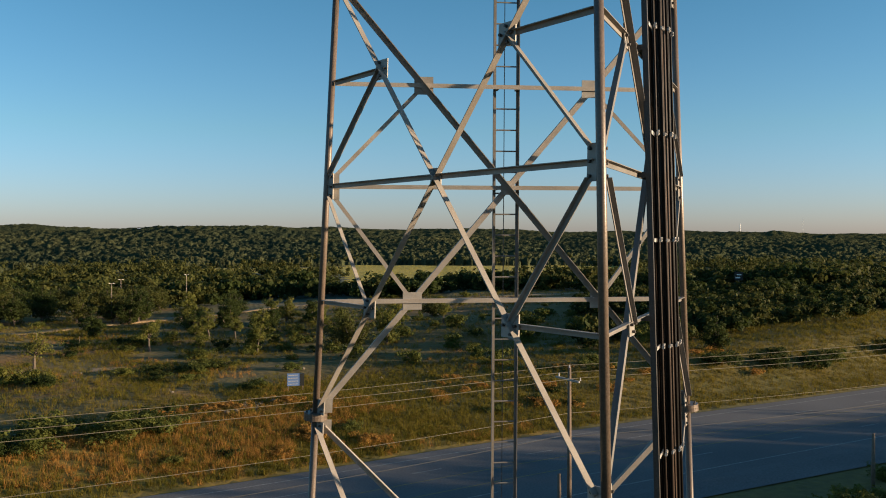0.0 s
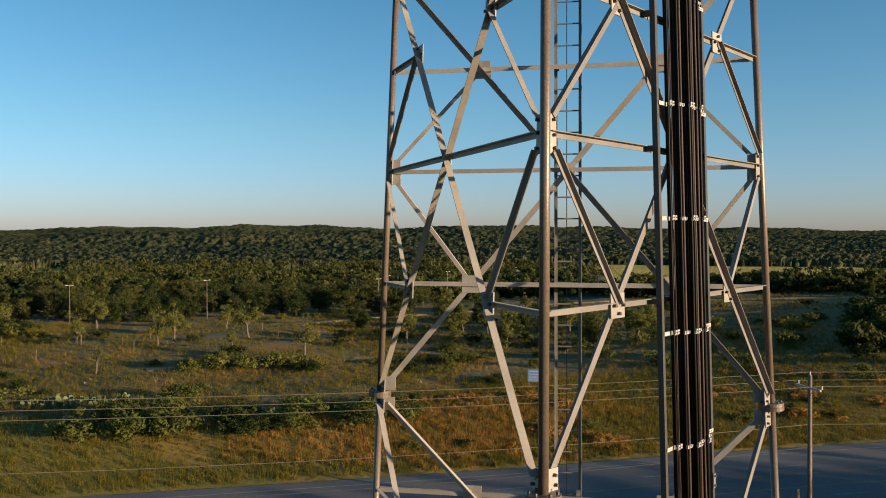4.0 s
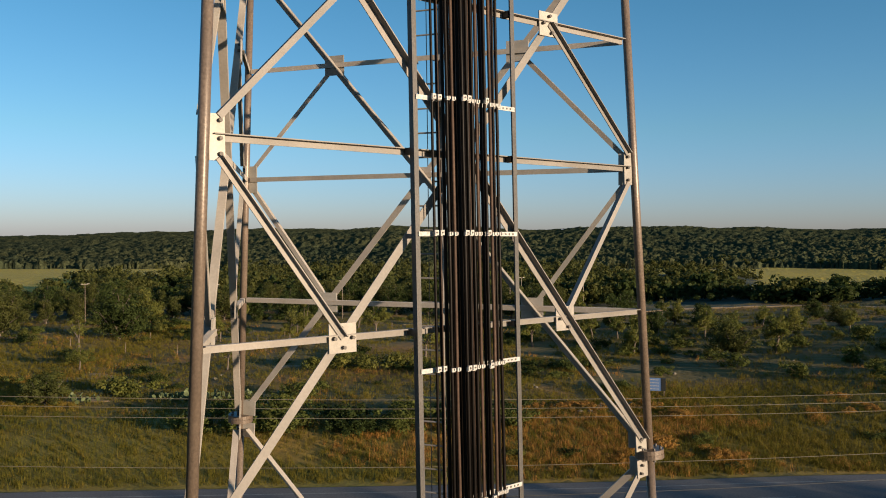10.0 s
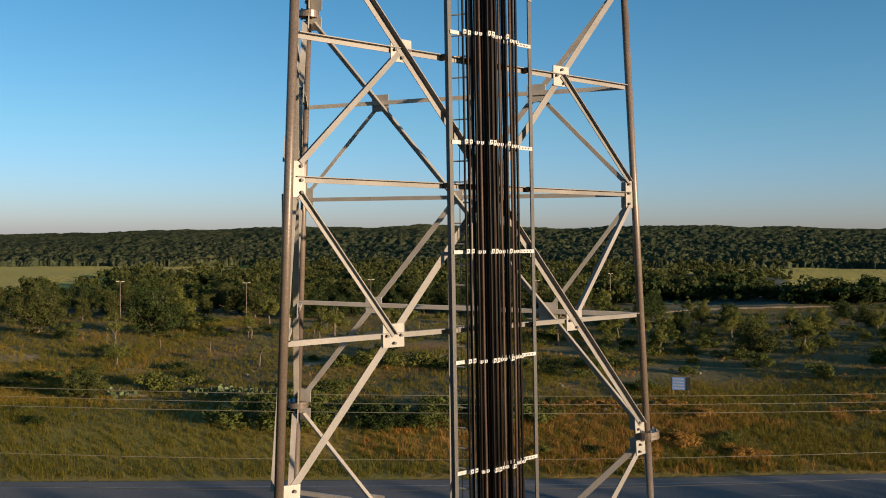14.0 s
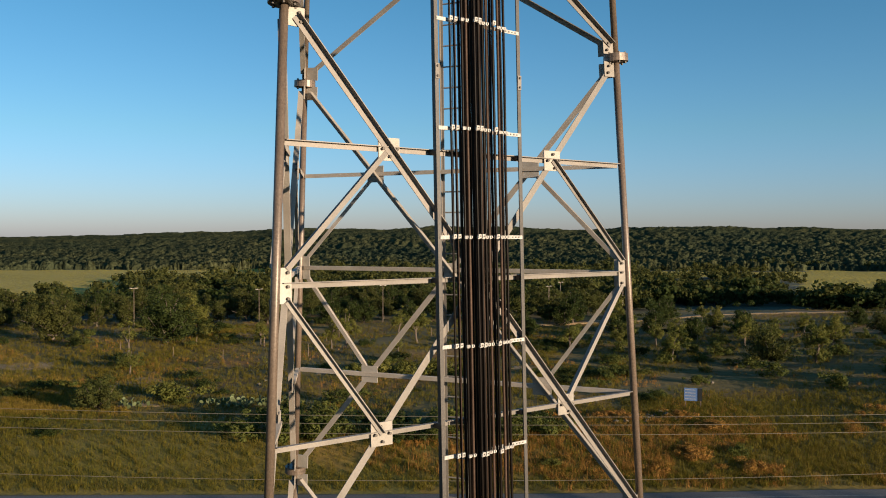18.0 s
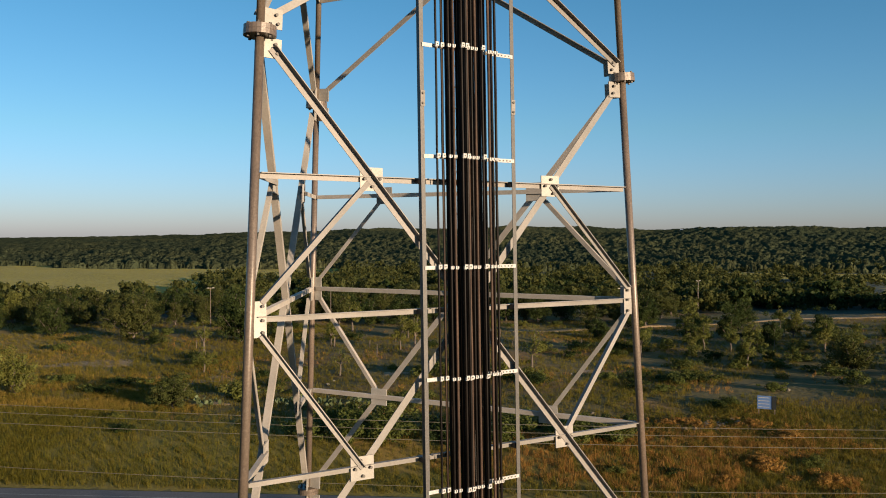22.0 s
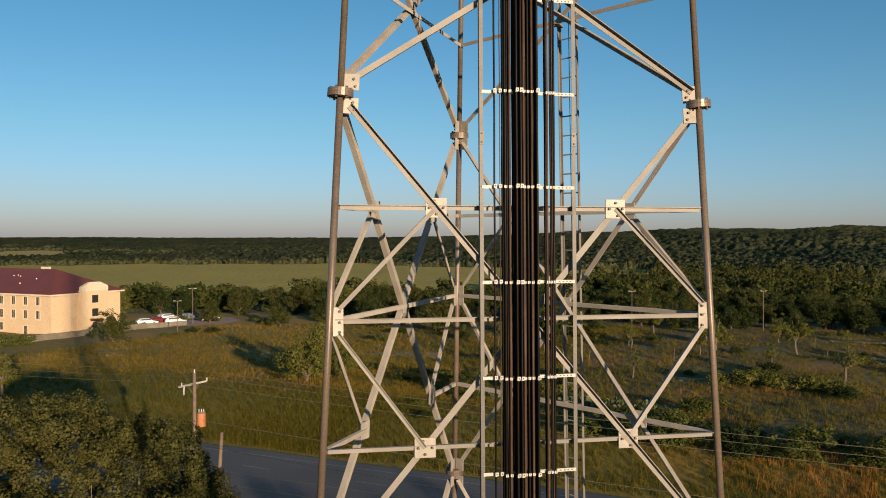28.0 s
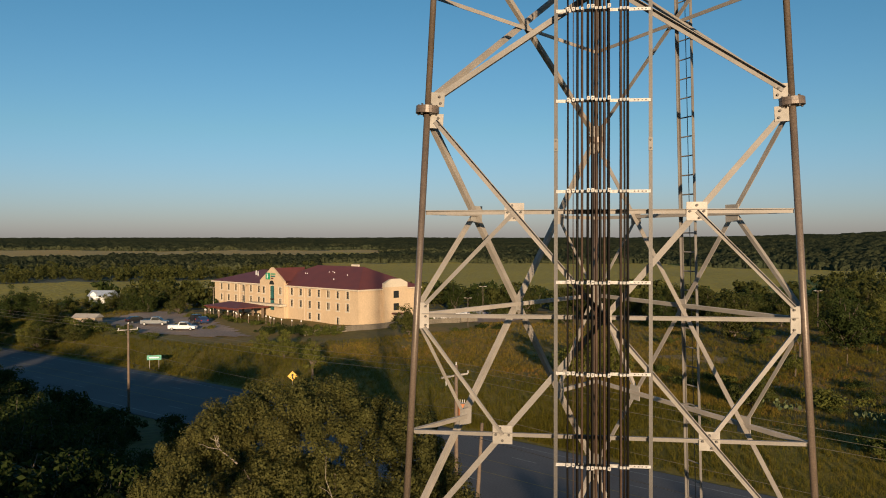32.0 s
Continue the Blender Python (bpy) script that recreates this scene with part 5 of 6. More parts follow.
# tall arched glass over the entrance
ag = Shape()
hbox(ag, BAYS[7] - 1.0, BAYS[7] + 1.0, 0.55, 0.62, 2.2, 8.4)
glass = part("entrance_glass", ag, glass_teal, hotel, "tall teal glass over the entrance")
arch = [at_hotel(BAYS[7] + 1.0 * math.cos(t), 0.93, 8.4 + 1.0 * math.sin(t)) for t in np.linspace(0, math.pi, 13)]
part("arch_top", Shape().add(arch + [p - HV * 0.06 for p in arch], [tuple(range(13))] + [(i, i + 13, i + 14, i + 1) for i in range(12)]), glass_dark, glass)
for z in (4.6, 5.0, 2.9, 6.8):
    part("mullion", hbox(Shape(), BAYS[7] - 1.0, BAYS[7] + 1.0, 0.6, 0.68, z, z + (0.35 if 4.5 < z < 5 else 0.08)), glass_dark, glass)
for x in (-0.35, 0.35):
    part("mullion", hbox(Shape(), BAYS[7] + x - 0.04, BAYS[7] + x + 0.04, 0.6, 0.67, 2.2, 8.4), glass_dark, glass)
sign_green = material("sign_green", (0.03, 0.30, 0.14), rough=0.5)
mark = part("wall_sign", hbox(Shape(), BAYS[7] - 2.4, BAYS[7] - 0.6, 0.9, 1.05, 9.6, 11.2), sign_green, hotel, "green square sign with plain bars beside it")
part("sign_stripe", hbox(Shape(), BAYS[7] - 1.8, BAYS[7] - 1.5, 1.05, 1.09, 9.8, 11.0), white_paint, mark)
for i, (z, w) in enumerate(((10.8, 1.9), (10.25, 1.8), (9.75, 1.0))):
    part("sign_bar", hbox(Shape(), BAYS[7] - 0.3, BAYS[7] - 0.3 + w, 0.9, 0.98, z, z + 0.32), (sign_green, glass_teal, roof_red)[i], mark)
for a in (BAYS[2] + 1.7, BAYS[10] + 1.7):
    part("downpipe", Shape().tube(at_hotel(a, 0.06, 0), at_hotel(a, 0.06, EAVE), 0.06, n=8), stucco_trim, hotel)
# covered drive in front of the entrance
cano = thing("entrance_canopy", at_hotel(18, 10, 0), "maroon-roofed entrance canopy on brown wooden columns", "canopy")
part("roof", hip(15, 29, 3, 11.5, 3.3, 4.3, 0.3), roof_red, cano)
part("beam", hbox(Shape(), 15.2, 28.8, 11.1, 11.4, 2.75, 3.04), roof_red, cano)
part("flat_roof", hbox(Shape(), 20, 34, 0.95, 3.0, 3.4, 3.9), stucco_trim, cano)
for a in (15.6, 20, 24.2, 28.4):
    for o in (4, 10.9):
        part("column", hbox(Shape(), a - 0.2, a + 0.2, o - 0.2, o + 0.2, -1, 3.04), wood_pole, cano)
lamp_bulb = material("lamp_globe", (0.85, 0.82, 0.75), rough=0.3)
for i in range(18):
    a, o = 17 + i * 2.2, 12.8 + 1.2 * math.sin(i)
    p = at_hotel(a, o, 0)
    g = float(ground_z(p.x, p.y)[0])
    gl = thing("garden_lamp", (p.x, p.y, g), "short garden lamp post with a pale globe", "lamp", "garden lamps")
    part("post", Shape().box(Vector((p.x, p.y, g + 0.85)), (0.14, 0.14, 1.6)), wood_pole, gl)
    part("globe", Shape().tube(Vector((p.x, p.y, g + 1.65)), Vector((p.x, p.y, g + 1.95)), 0.15, 0.1, 8), lamp_bulb, gl)
    if i % 2 == 0:
        put_bush("green", p.x + 0.9, p.y - 0.5, 0.9, 1.0)
for i in range(16):
    p = at_hotel(12 + i * 2.6, 14.2 + 1.2 * math.sin(i * 1.7), 0)
    put_bush(("green", "pale", "dark")[i % 3], p.x, p.y, 0.9 + 0.25 * math.sin(i * 2.3), 1.0)
# retaining wall and car parks
rw = tagged(new("retaining_wall"), "pale low block retaining wall", "wall", kind="structure")
pts = [(-53, 151.0), (-45.5, 155.5), (-41.6, 161.3), (-35.3, 171.4), (-29.8, 179.1), (-22.2, 183.9)]
for p, q in zip(pts, pts[1:]):
    a, b = Vector((*p, 0)), Vector((*q, 0))
    d = (b - a).normalized()
    n = int((b - a).length / 1.2)
    for i in range(n):
        c = a + (b - a) * ((i + 0.5) / n)
        c.z = float(ground_z(c.x, c.y)[0])
        for row in range(3):
            part("block", Shape().box(c + Vector((0, 0, 0.05 + 0.42 * row)), ((b - a).length / n - 0.04, 0.4, 0.4), (d, d.cross(HUP), HUP)), limestone, rw)
lot_mat = material("pale_parking_paving", (0.34, 0.25, 0.19), (0.26, 0.195, 0.15), scale=0.15, rough=0.95, bump=0.2, fine=3)


def lot(name, pts, label, lift=0.12):
    """A paved area draped over the ground."""
    xs, ys = [p[0] for p in pts], [p[1] for p in pts]
    n = 26
    grid = [(min(xs) + (max(xs) - min(xs)) * i / n, min(ys) + (max(ys) - min(ys)) * j / n) for i in range(n + 1) for j in range(n + 1)]
    arr = np.array(grid)
    gz2 = ground_z(arr[:, 0], arr[:, 1]) + lift

    def inside(x, y):
        s = False
        for (x1, y1), (x2, y2) in zip(pts, pts[1:] + pts[:1]):
            if (y1 > y) != (y2 > y) and x < (x2 - x1) * (y - y1) / (y2 - y1) + x1:
                s = not s
        return s
    fs = [(i * (n + 1) + j, (i + 1) * (n + 1) + j, (i + 1) * (n + 1) + j + 1, i * (n + 1) + j + 1) for i in range(n) for j in range(n)
          if inside(min(xs) + (max(xs) - min(xs)) * (i + 0.5) / n, min(ys) + (max(ys) - min(ys)) * (j + 0.5) / n)]
    return tagged(new(name, mesh_of(name, [(*p, z) for p, z in zip(grid, gz2)], fs, lot_mat)), label, "pavement", kind="structure")


lot("pavement", [(-64, 151), (-70, 146), (-88, 150), (-112, 172), (-106, 196), (-92, 190), (-76, 165)], "pale paved hotel car park")
lot("pavement_rear", [(-34, 190), (-26, 181.5), (-15, 181), (-11, 188), (-13, 199), (-25, 204)], "pale paved car park beside the hotel")
lot("dirt_path", [(14, 101), (30, 104), (29, 108), (16, 106)], "bare pale dirt patch in the grass", 0.03)

# ---- cars ----
tyre = material("tyre_rubber", (0.02, 0.02, 0.02), rough=0.9)
chrome = material("wheel_rim", (0.5, 0.5, 0.5), rough=0.3, metal=0.8)
red_lens = material("tail_lamp_red", (0.4, 0.02, 0.02), rough=0.3)


def car(x, y, turn, paint, label, pickup=False, tall=1.5):
    z = float(ground_z(x, y)[0]) + 0.14
    ob = thing("pickup_truck" if pickup else "car", (x, y, z), label, "truck" if pickup else "car", "parked cars")
    ob.rotation_euler = (0, 0, turn)
    ln, w = (5.6, 1.95) if pickup else (4.6, 1.82)
    h = tall
    prof = ([(-ln / 2, 0.4), (ln / 2, 0.4), (ln / 2, 0.85), (ln / 2 - 1.3, 1.05), (ln / 2 - 2.0, 1.75), (ln / 2 - 3.2, 1.78), (ln / 2 - 3.5, 1.1), (-ln / 2, 1.08)] if pickup else
            [(-ln / 2, 0.38), (ln / 2, 0.38), (ln / 2, 0.78), (ln / 2 - 1.1, 0.98), (ln / 2 - 1.9, h), (-ln / 2 + 0.9, h), (-ln / 2 + 0.1, 1.0), (-ln / 2, 0.7)])
    part("body", Shape().prism(Vector((0, -w / 2, 0)), Vector((0, w / 2, 0)), prof, Vector((1, 0, 0)), HUP), paint, ob, local=True)
    top = 1.7 if pickup else h - 0.08
    x0, x1 = (ln / 2 - 3.25, ln / 2 - 1.75) if pickup else (-ln / 2 + 0.75, ln / 2 - 1.7)
    for s in (-1, 1):
        part("side_window", Shape().prism(Vector((0, s * (w / 2 + 0.006), 0)), Vector((0, s * (w / 2 - 0.02), 0)), [(x0, 1.1), (x1 + 0.25, 1.1), (x1, top), (x0 + 0.15, top)], Vector((1, 0, 0)), HUP), glass_dark, ob, local=True)
        part("tail_light", Shape().box(Vector((-ln / 2 - 0.01, s * (w / 2 - 0.2), 0.85)), (0.04, 0.3, 0.2)), red_lens, ob, local=True)
        part("headlight", Shape().box(Vector((ln / 2 + 0.01, s * (w / 2 - 0.25), 0.7)), (0.04, 0.4, 0.16)), white_paint, ob, local=True)
        for q in (-ln / 2 + 0.85, ln / 2 - 0.9):
            wh = part("wheel", Shape().tube(Vector((q, s * (w / 2 - 0.2), 0.33)), Vector((q, s * (w / 2 + 0.02), 0.33)), 0.33, n=16), tyre, ob, local=True)
            part("rim", Shape().tube(Vector((q, s * (w / 2 + 0.02), 0.33)), Vector((q, s * (w / 2 + 0.035), 0.33)), 0.2, n=12), chrome, wh, local=True)
    part("windscreen", Shape().box(Vector((x1 + 0.33, 0, (1.05 + top) / 2)), (0.03, w - 0.25, (top - 1.05) * 1.2), (Vector((0.55, 0, 0.83)), Vector((0, 1, 0)), Vector((-0.83, 0, 0.55)))), glass_dark, ob, local=True)
    return ob


car_white = material("white_car_paint", (0.75, 0.74, 0.72), (0.7, 0.69, 0.67), scale=2, rough=0.25, bump=0)
car_red = material("dark_red_car_paint", (0.22, 0.02, 0.02), rough=0.25, bump=0)
car_grey = material("grey_car_paint", (0.22, 0.23, 0.24), rough=0.3, bump=0, metal=0.3)
car_blue = material("dark_blue_car_paint", (0.03, 0.05, 0.12), rough=0.25, bump=0)
car_black = material("black_car_paint", (0.02, 0.02, 0.022), rough=0.25, bump=0)
car(-80.5, 155.5, 0.15, car_white, "white pickup truck parked in the hotel car park", pickup=True)
car(-90.0, 162.0, 0.2, car_grey, "grey pickup truck parked in the hotel car park", pickup=True)
car(-96.5, 166.5, 0.9, car_black, "black car parked in the hotel car park")
car(-84.5, 170.5, 2.3, car_black, "black sport utility car by the hotel entrance", tall=1.75)
car(-82.0, 168.0, 2.3, car_blue, "dark car by the hotel entrance")
car(-24.8, 187.0, 0.15, car_white, "white estate car parked beside the hotel", tall=1.65)
car(-29.0, 189.5, 0.5, car_red, "dark red car parked beside the hotel")
car(-30.8, 186.0, 0.3, car_white, "white car parked beside the hotel")
car(-22.5, 194.5, 0.2, car_blue, "dark blue car parked beside the hotel")
car(-27.5, 195.5, 0.6, car_white, "white car at the back of the car park")
car(-18.0, 191.0, 0.2, car_grey, "grey car parked beside the hotel")

# white farmhouse beyond the hotel
hx, hy = -132.0, 214.0
hz = float(ground_z(hx, hy)[0])
farm = thing("house", (hx, hy, hz), "white house with a pale metal gabled roof among trees", "house")
blue_roof = material("pale_metal_roof", (0.45, 0.5, 0.58), (0.38, 0.43, 0.5), scale=1, rough=0.4, metal=0.3)
farm.scale = (0.54, 0.54, 0.54)
part("wall", Shape().box(Vector((0, 0, 2.6)), (12, 8, 5.6)), white_paint, farm, local=True)
part("roof", Shape().prism(Vector((-6.6, 0, 0)), Vector((6.6, 0, 0)), [(-4.8, 5.2), (4.8, 5.2), (0, 8.2)], Vector((0, 1, 0)), HUP), blue_roof, farm, local=True)
part("dormer", Shape().prism(Vector((-3, -4.6, 0)), Vector((-3, -1.0, 0)), [(-1.6, 5.0), (1.6, 5.0), (1.6, 6.4), (0, 7.6), (-1.6, 6.4)], Vector((1, 0, 0)), HUP), white_paint, farm, local=True)
for x in (-4, 0, 4):
    part("window", Shape().box(Vector((x, -4.02, 3.6)), (1.1, 0.06, 1.5)), glass_dark, farm, local=True)
shed_wall = material("tan_shed_boards", (0.42, 0.34, 0.24), (0.34, 0.27, 0.19), scale=1, rough=0.9)
sx, sy = -103.5, 158.5
sz = float(ground_z(sx, sy)[0])
shed = thing("shed", (sx, sy, sz), "small tan roadside shed with a pale roof", "shed")
part("wall", Shape().box(Vector((0, 0, 1.0)), (5, 3, 2.4)), shed_wall, shed, local=True)
part("roof", Shape().prism(Vector((-2.8, 0, 0)), Vector((2.8, 0, 0)), [(-1.9, 2.1), (1.9, 2.1), (0, 2.9)], Vector((0, 1, 0)), HUP), concrete, shed, local=True)

# ---- utility poles and wires ----
porcelain = material("pale_insulator", (0.6, 0.58, 0.55), rough=0.25)
rusty = material("rusty_transformer_paint", (0.42, 0.16, 0.06), (0.30, 0.12, 0.05), scale=4, rough=0.75)
wire_mat = material("pale_wire", (0.19, 0.165, 0.115), rough=0.5, metal=0.4, bump=0)
wire_dark = material("dark_telephone_wire", (0.03, 0.03, 0.03), rough=0.6, bump=0)
road_dir = Vector((0.79, -0.61, 0))
arm_dir = Vector((0.61, 0.79, 0))


def pole(x, y, top, label, arm=True, transformer=False, lean=(0, 0)):
    z = float(ground_z(x, y)[0])
    ob = thing("utility_pole", (x, y, z), label, "utility pole", "utility poles")
    head = Vector((x + lean[0], y + lean[1], top))
    part("pole_shaft", Shape().tube(Vector((x, y, z - 0.5)), head, 0.17, 0.11, 12), wood_pole, ob, smooth=True)
    if arm:
        c = head - Vector((0, 0, 0.75))
        cr = part("crossarm", Shape().box(c - road_dir * 0.16, (2.5, 0.1, 0.12), (arm_dir, road_dir, HUP)), concrete, ob, "pale weathered crossarm")
        for k in (-1.15, -0.35 * 0 + 0.0, 1.15):
            p = c + arm_dir * k + HUP * (0.06 if k else 0.75)
            part("insulator", Shape().tube(p, p + HUP * 0.2, 0.05, 0.035, 8), porcelain, cr)
        for k in (-0.5, 0.5):
            part("brace", Shape().tube(c + arm_dir * k - road_dir * 0.1, c - HUP * 0.7 - road_dir * 0.1, 0.015, n=6), steel, cr)
    if transformer:
        c = head - Vector((0, 0, 3.0)) + Vector((0.42, -0.1, 0))
        tf = part("transformer", Shape().tube(c - HUP * 0.45, c + HUP * 0.4, 0.28, n=16), rusty, ob, "rust-orange pole transformer", smooth=False)
        part("lid", Shape().tube(c + HUP * 0.4, c + HUP * 0.46, 0.25, 0.16, 16), steel, tf)
        for k in (-0.14, 0.02, 0.16):
            part("bushing", Shape().tube(c + Vector((k, 0, 0.45)), c + Vector((k, 0, 0.66)), 0.025, n=8), porcelain, tf)
        part("cutout", Shape().box(head - Vector((0.0, 0.25, 1.0)) - arm_dir * 0.9, (0.08, 0.08, 0.5)), porcelain, ob)
    return head


pA = pole(-53.0, 83.0, 10.7, "tall weathered wooden utility pole at the roadside")
pB = pole(-8.3, 45.0, 12.3, "weathered wooden utility pole with crossarm and rusty transformer", transformer=True)
pC = pole(45.1, 11.4, 10.6, "brown wooden utility pole with a crossarm")
pD = pole(100.0, -34.0, 10.8, "brown wooden utility pole further along the road")
pE = pole(-118.0, 124.0, 10.8, "wooden utility pole further along the road")
pole(-7.2, 46.5, 8.0, "short leaning wooden service pole", arm=False, lean=(0.5, 0.2))
pole(44.6, 11.9, 3.6, "short wooden stub pole beside the utility pole", arm=False, lean=(0.15, 0.1))
pole(61.5, -7.6, 4.5, "short wooden post at the roadside", arm=False)
line = [pE, pA, pB, pC, pD]


def wire(a, b, sag, r, mat, label):
    sh = Shape().rope([a.lerp(b, i / 14) - HUP * (sag * 4 * i / 14 * (1 - i / 14)) for i in range(15)], r, 5)
    tagged(new("power_line" if mat is wire_mat else "telephone_line", sh.mesh("wire", mat)), label, "wire", "overhead wires")


for a, b in zip(line, line[1:]):
    for k, up in ((-1.15, -0.5), (0.0, 0.18), (1.15, -0.5)):
        wire(a + arm_dir * k + HUP * up - road_dir * 0.16, b + arm_dir * k + HUP * up - road_dir * 0.16, 0.5, 0.014, wire_mat, "thin bare power line strung between roadside poles")
    wire(a - HUP * 3.0, b - HUP * 3.0, 0.7, 0.014, wire_mat, "thin lower neutral wire between roadside poles")
    wire(a - HUP * 4.6, b - HUP * 4.4, 0.8, 0.02, wire_dark, "black telephone line between roadside poles")

# ---- street lamps of the lane through the field ----
def street_lamp(x, y, h, double=True):
    z = float(ground_z(x, y)[0])
    ob = thing("street_lamp", (x, y, z), "slender grey street lamp with two heads", "street lamp", "street lamps")
    part("post", Shape().tube(Vector((x, y, z - 0.3)), Vector((x, y, z + h)), 0.09, 0.06, 8), steel_leg, ob)
    for s in (-1, 1):
        part("lamp_head", Shape().box(Vector((x + s * 0.6, y, z + h + 0.05)), (0.5, 0.22, 0.1)), concrete, ob, "pale lamp head")
    part("arm", Shape().box(Vector((x, y, z + h)), (1.2, 0.07, 0.07)), steel_leg, ob)


for x, y in ((96.8, 151.4), (143.5, 143.5), (163.6, 141.3), (72.0, 161.5), (49.3, 173.1), (126.3, 129.6)):
    street_lamp(x, y, 8.2)
street_lamp(-21.0, 185.4, 8.0)
street_lamp(-22.4, 168.0, 6.2)
street_lamp(-87, 186, 7.0)
street_lamp(-82, 192, 7.0)

# ---- signs ----
def board(name, c, u, w, h, face, back, posts, label, category, ground):
    ob = thing(name, (c.x, c.y, ground), label, category)
    n = u.cross(HUP)
    part("board", Shape().box(c, (w, 0.06, h), (u, n, HUP)), face, ob)
    for k in posts:
        part("post", Shape().box(Vector((c.x, c.y, (ground - 0.3 + c.z + h / 2) / 2)) + u * k - n * 0.1, (0.1, 0.1, c.z + h / 2 - ground + 0.3), (u, n, HUP)), back, ob)
    return ob, n


sg = float(ground_z(72.0, 50.0)[0])
to_cam = Vector((-78, -58, 0)).normalized()
su = HUP.cross(to_cam).normalized()
blue_sign = material("faded_blue_sign", (0.10, 0.17, 0.34), (0.07, 0.13, 0.27), scale=1, rough=0.6)
sign_ob, sn = board("billboard", Vector((72.0, 50.0, sg + 1.5)), su, 1.9, 1.4, blue_sign, wood_pole, (-0.8, 0.8), "faded blue land-sale board with white bars on posts", "sign", sg)
for i in range(4):
    part("text_bar", Shape().box(Vector((72.0, 50.0, sg + 2.0 - 0.33 * i)) + to_cam * 0.05 - su * 0.3, (1.1, 0.03, 0.05), (su, to_cam, HUP)), concrete, sign_ob)
part("side_panel", Shape().box(Vector((72.0, 50.0, sg + 1.5)) + to_cam * 0.04 + su * 0.72, (0.46, 0.04, 1.4), (su, to_cam, HUP)), glass_dark, sign_ob)
yx, yy = -38.1, 99.4
yg = float(ground_z(yx, yy)[0])
yel = material("yellow_warning_sign", (0.85, 0.45, 0.02), rough=0.45)
ysign = thing("warning_sign", (yx, yy, yg), "yellow diamond road warning sign on a post", "road sign")
yn = Vector((0.36, -0.93, 0)).normalized()
yu = HUP.cross(yn).normalized()
d1, d2 = (yu + HUP).normalized(), (HUP - yu).normalized()
part("plate", Shape().box(Vector((yx, yy, yg + 2.0)) + yn * 0.06, (0.95, 0.95, 0.03), (d1, d2, yn)), yel, ysign)
part("symbol", Shape().box(Vector((yx, yy, yg + 2.15)) + yn * 0.08, (0.28, 0.02, 0.3), (yu, yn, HUP)).box(Vector((yx, yy, yg + 1.8)) + yn * 0.08, (0.16, 0.02, 0.3), (yu, yn, HUP)), glass_dark, ysign)
part("post", Shape().tube(Vector((yx, yy, yg - 0.3)), Vector((yx, yy, yg + 2.5)), 0.035, n=6), steel, ysign)
gx2, gy2 = -66.0, 114.8
gg = float(ground_z(gx2, gy2)[0])
gsign = material("green_road_sign", (0.02, 0.28, 0.18), rough=0.4)
gob, gn = board("road_sign", Vector((gx2, gy2, gg + 1.9)), Vector((0.93, 0.36, 0)), 2.2, 0.75, gsign, steel, (-0.7, 0.7), "green highway sign with a white bar", "road sign", gg)
part("text_bar", Shape().box(Vector((gx2, gy2, gg + 1.9)) + gn * 0.05, (1.5, 0.02, 0.2), (Vector((0.93, 0.36, 0)), gn, HUP)), white_paint, gob)

# roadside billboard above the thicket
bx, by = 213.5, 13.3
bg = float(ground_z(bx, by)[0])
bb = thing("roadside_billboard", (bx, by, bg), "tall dark two-panel roadside billboard on a post", "billboard")
part("post", Shape().tube(Vector((bx + 0.2, by, bg - 0.5)), Vector((bx + 0.2, by, 10.4)), 0.16, n=8), steel_leg, bb)
for z, h in ((9.4, 2.1), (7.1, 1.7)):
    panel = part("panel", Shape().box(Vector((bx, by, z)), (0.14, 2.0, h)), glass_dark, bb)
    for k in range(2):
        part("text_bar", Shape().box(Vector((bx - 0.09, by - 0.1 + 0.3 * k, z + h * (0.18 - 0.36 * k))), (0.03, 1.1, 0.3)), white_paint, panel)

# pale roofs and masts on the far hills
for head, r, up, w in ((47.4, 1890, 6.5, 12.0), (50.4, 2050, 5.0, 7.0), (62.5, 1700, 5.0, 6.0), (-23.7, 2500, 2.0, 10.0), (29.5, 2100, 6.0, 7.0)):
    x, y = r * math.sin(radians(head)), r * math.cos(radians(head))
    z = float(ground_z(x, y)[0])
    ob = thing("hill_house", (x, y, z), "distant white house with a pale roof on the wooded hill", "house", "hill houses")
    u = Vector((math.cos(radians(head)), -math.sin(radians(head)), 0))
    v = Vector((u.y, -u.x, 0))
    part("wall", Shape().box(Vector((x, y, z + up / 2)), (w, 6, up + 2), (u, v, HUP)), white_paint, ob)
    part("roof", Shape().prism(Vector((x, y, z)) - u * (w / 2 + 0.6), Vector((x, y, z)) + u * (w / 2 + 0.6), [(-3.6, up + 1), (3.6, up + 1), (0, up + 3.2)], v, HUP), blue_roof, ob)
for x, y, z0, z1, r in ((2582, 185, 24, 55, 1.7), (2989, 24, 30, 77, 0.5)):
    ob = thing("distant_mast", (x, y, z0), "slender pale mast on the far horizon", "mast")
    part("shaft", Shape().tube(Vector((x, y, z0 - 10)), Vector((x, y, z1)), r, r * 0.6, 8), white_paint, ob)

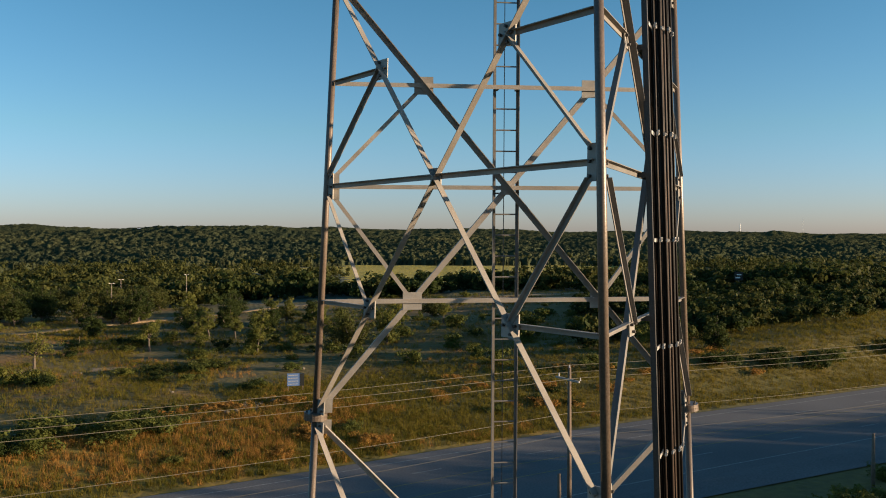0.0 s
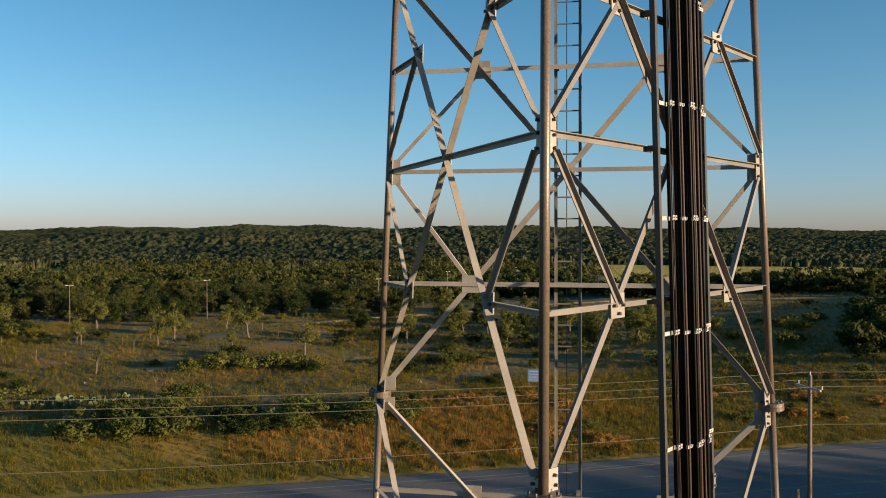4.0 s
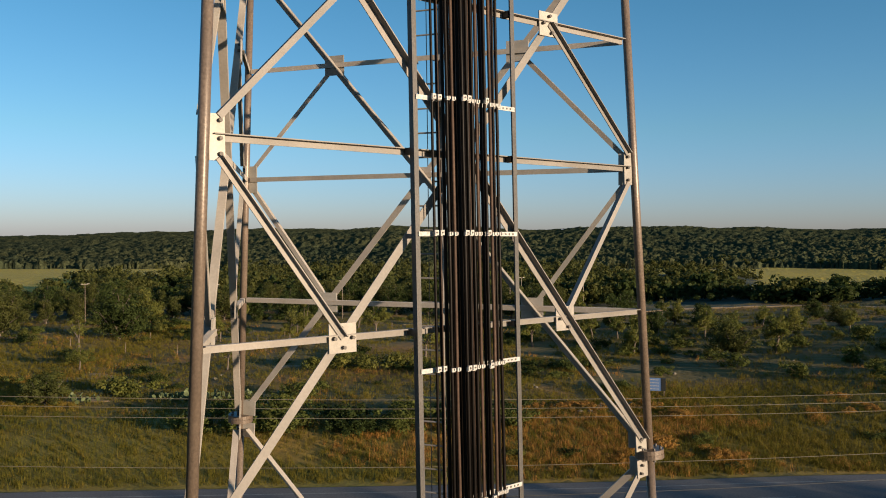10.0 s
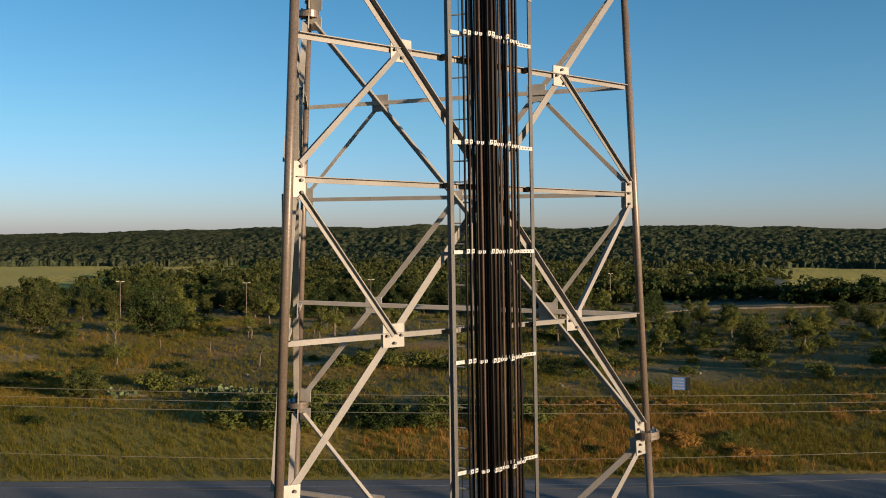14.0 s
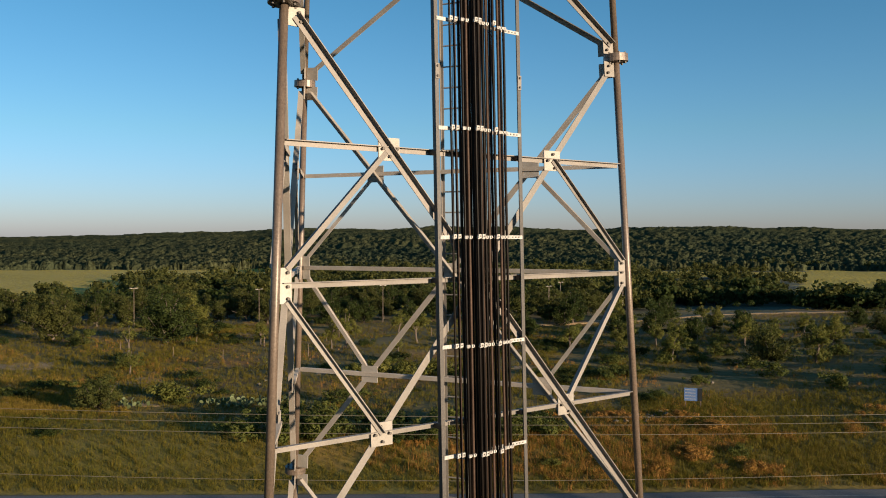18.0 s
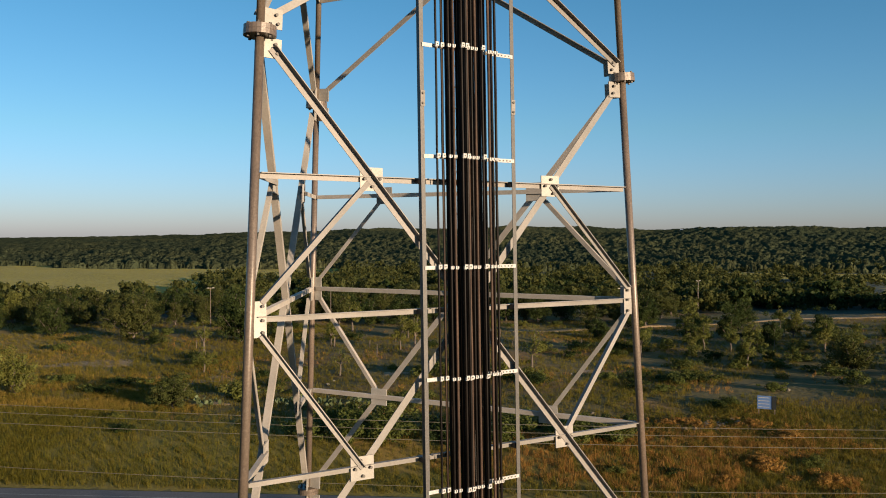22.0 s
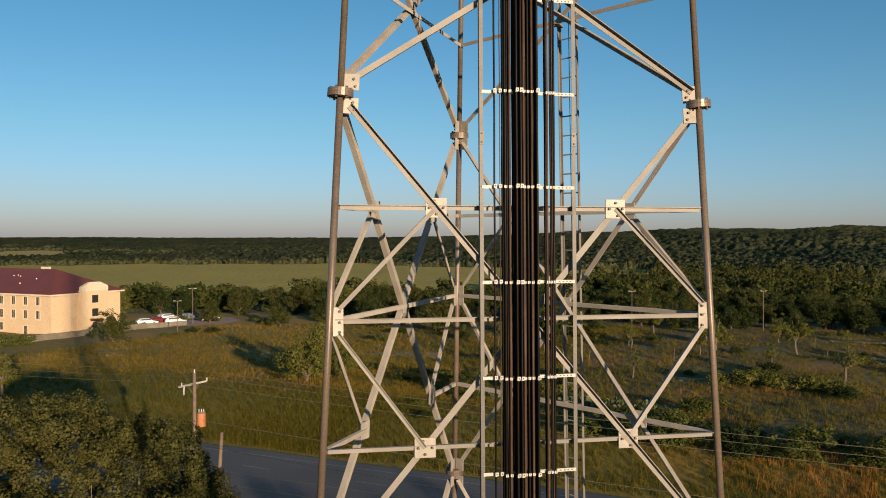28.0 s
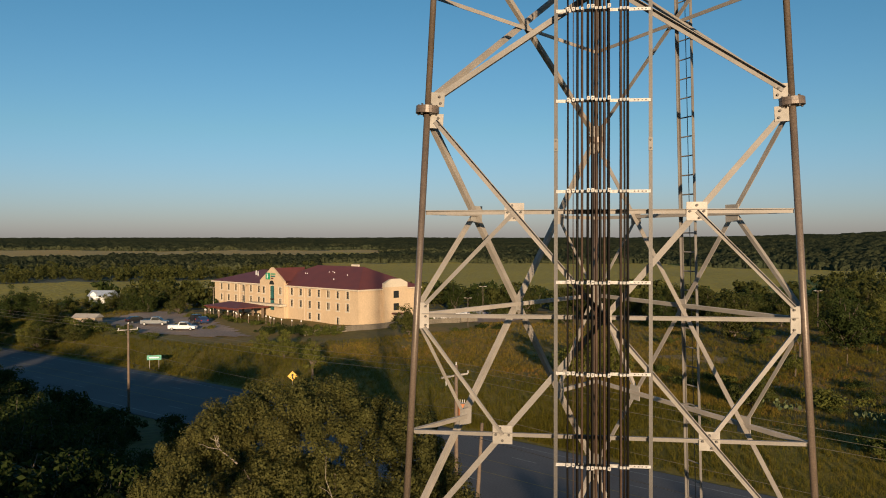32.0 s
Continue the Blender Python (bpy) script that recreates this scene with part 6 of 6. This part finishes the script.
# pale stones and stumps in the grass
stone_rng = random.Random(5)
for i in range(100):
    if i < 70:
        k = stone_rng.randrange(30, 110)
        x, y = EDGE[k] + NRM[k] * stone_rng.uniform(14, 60)
        s = stone_rng.uniform(0.12, 0.34)
    else:
        x, y = 64.5 + stone_rng.gauss(0, 2.2), 50.6 + stone_rng.gauss(0, 1.6)
        s = stone_rng.uniform(0.16, 0.42)
    z = float(ground_z(x, y)[0])
    bm = bmesh.new()
    bmesh.ops.create_icosphere(bm, subdivisions=1, radius=s)
    for v in bm.verts:
        v.co *= stone_rng.uniform(0.75, 1.2)
        v.co.z *= 0.7
    me = bpy.data.meshes.new("stone")
    bm.to_mesh(me)
    bm.free()
    me.materials.append(limestone)
    ob = new("stone", me)
    ob.location = (x, y, z + s * 0.3)
    tagged(ob, "pale limestone rock lying in dry grass", "stone", "stones")

# ---- road markings ----
def marking(name, d, w, mat, label, dashes=False, k0=0, k1=None):
    vs, fs = [], []
    e, n = EDGE[k0:k1], NRM[k0:k1]
    dist = np.r_[0, np.cumsum(np.linalg.norm(np.diff(e, axis=0), axis=1))]
    s = 0.0
    while s < dist[-1] - 3:
        ln = 3.0 if dashes else 3.0
        a = [np.array([np.interp(q, dist, e[:, i]) for i in (0, 1)]) for q in (s, s + ln)]
        m2 = [np.array([np.interp(q, dist, n[:, i]) for i in (0, 1)]) for q in (s, s + ln)]
        o = len(vs)
        vs += [(*(a[0] - m2[0] * (d - w / 2)), 0.006), (*(a[0] - m2[0] * (d + w / 2)), 0.006), (*(a[1] - m2[1] * (d + w / 2)), 0.006), (*(a[1] - m2[1] * (d - w / 2)), 0.006)]
        fs.append((o, o + 1, o + 2, o + 3))
        s += 12.0 if dashes else 3.0
    tagged(new(name, mesh_of(name, vs, fs, mat)), label, "road marking", kind="structure")


marking("road_line_far", 1.6, 0.14, paint_white, "faded white edge line")
marking("road_line_near", ROAD_W - 1.6, 0.14, paint_white, "faded white edge line")
marking("road_line_lane", 5.3, 0.13, paint_white, "dashed white lane line", True)
marking("road_line_lane_near", ROAD_W - 5.3, 0.13, paint_white, "dashed white lane line", True)
marking("road_line_centre", 7.6, 0.13, paint_yellow, "worn yellow turning-lane line")
marking("road_line_centre_near", ROAD_W - 7.6, 0.13, paint_yellow, "worn yellow turning-lane line")
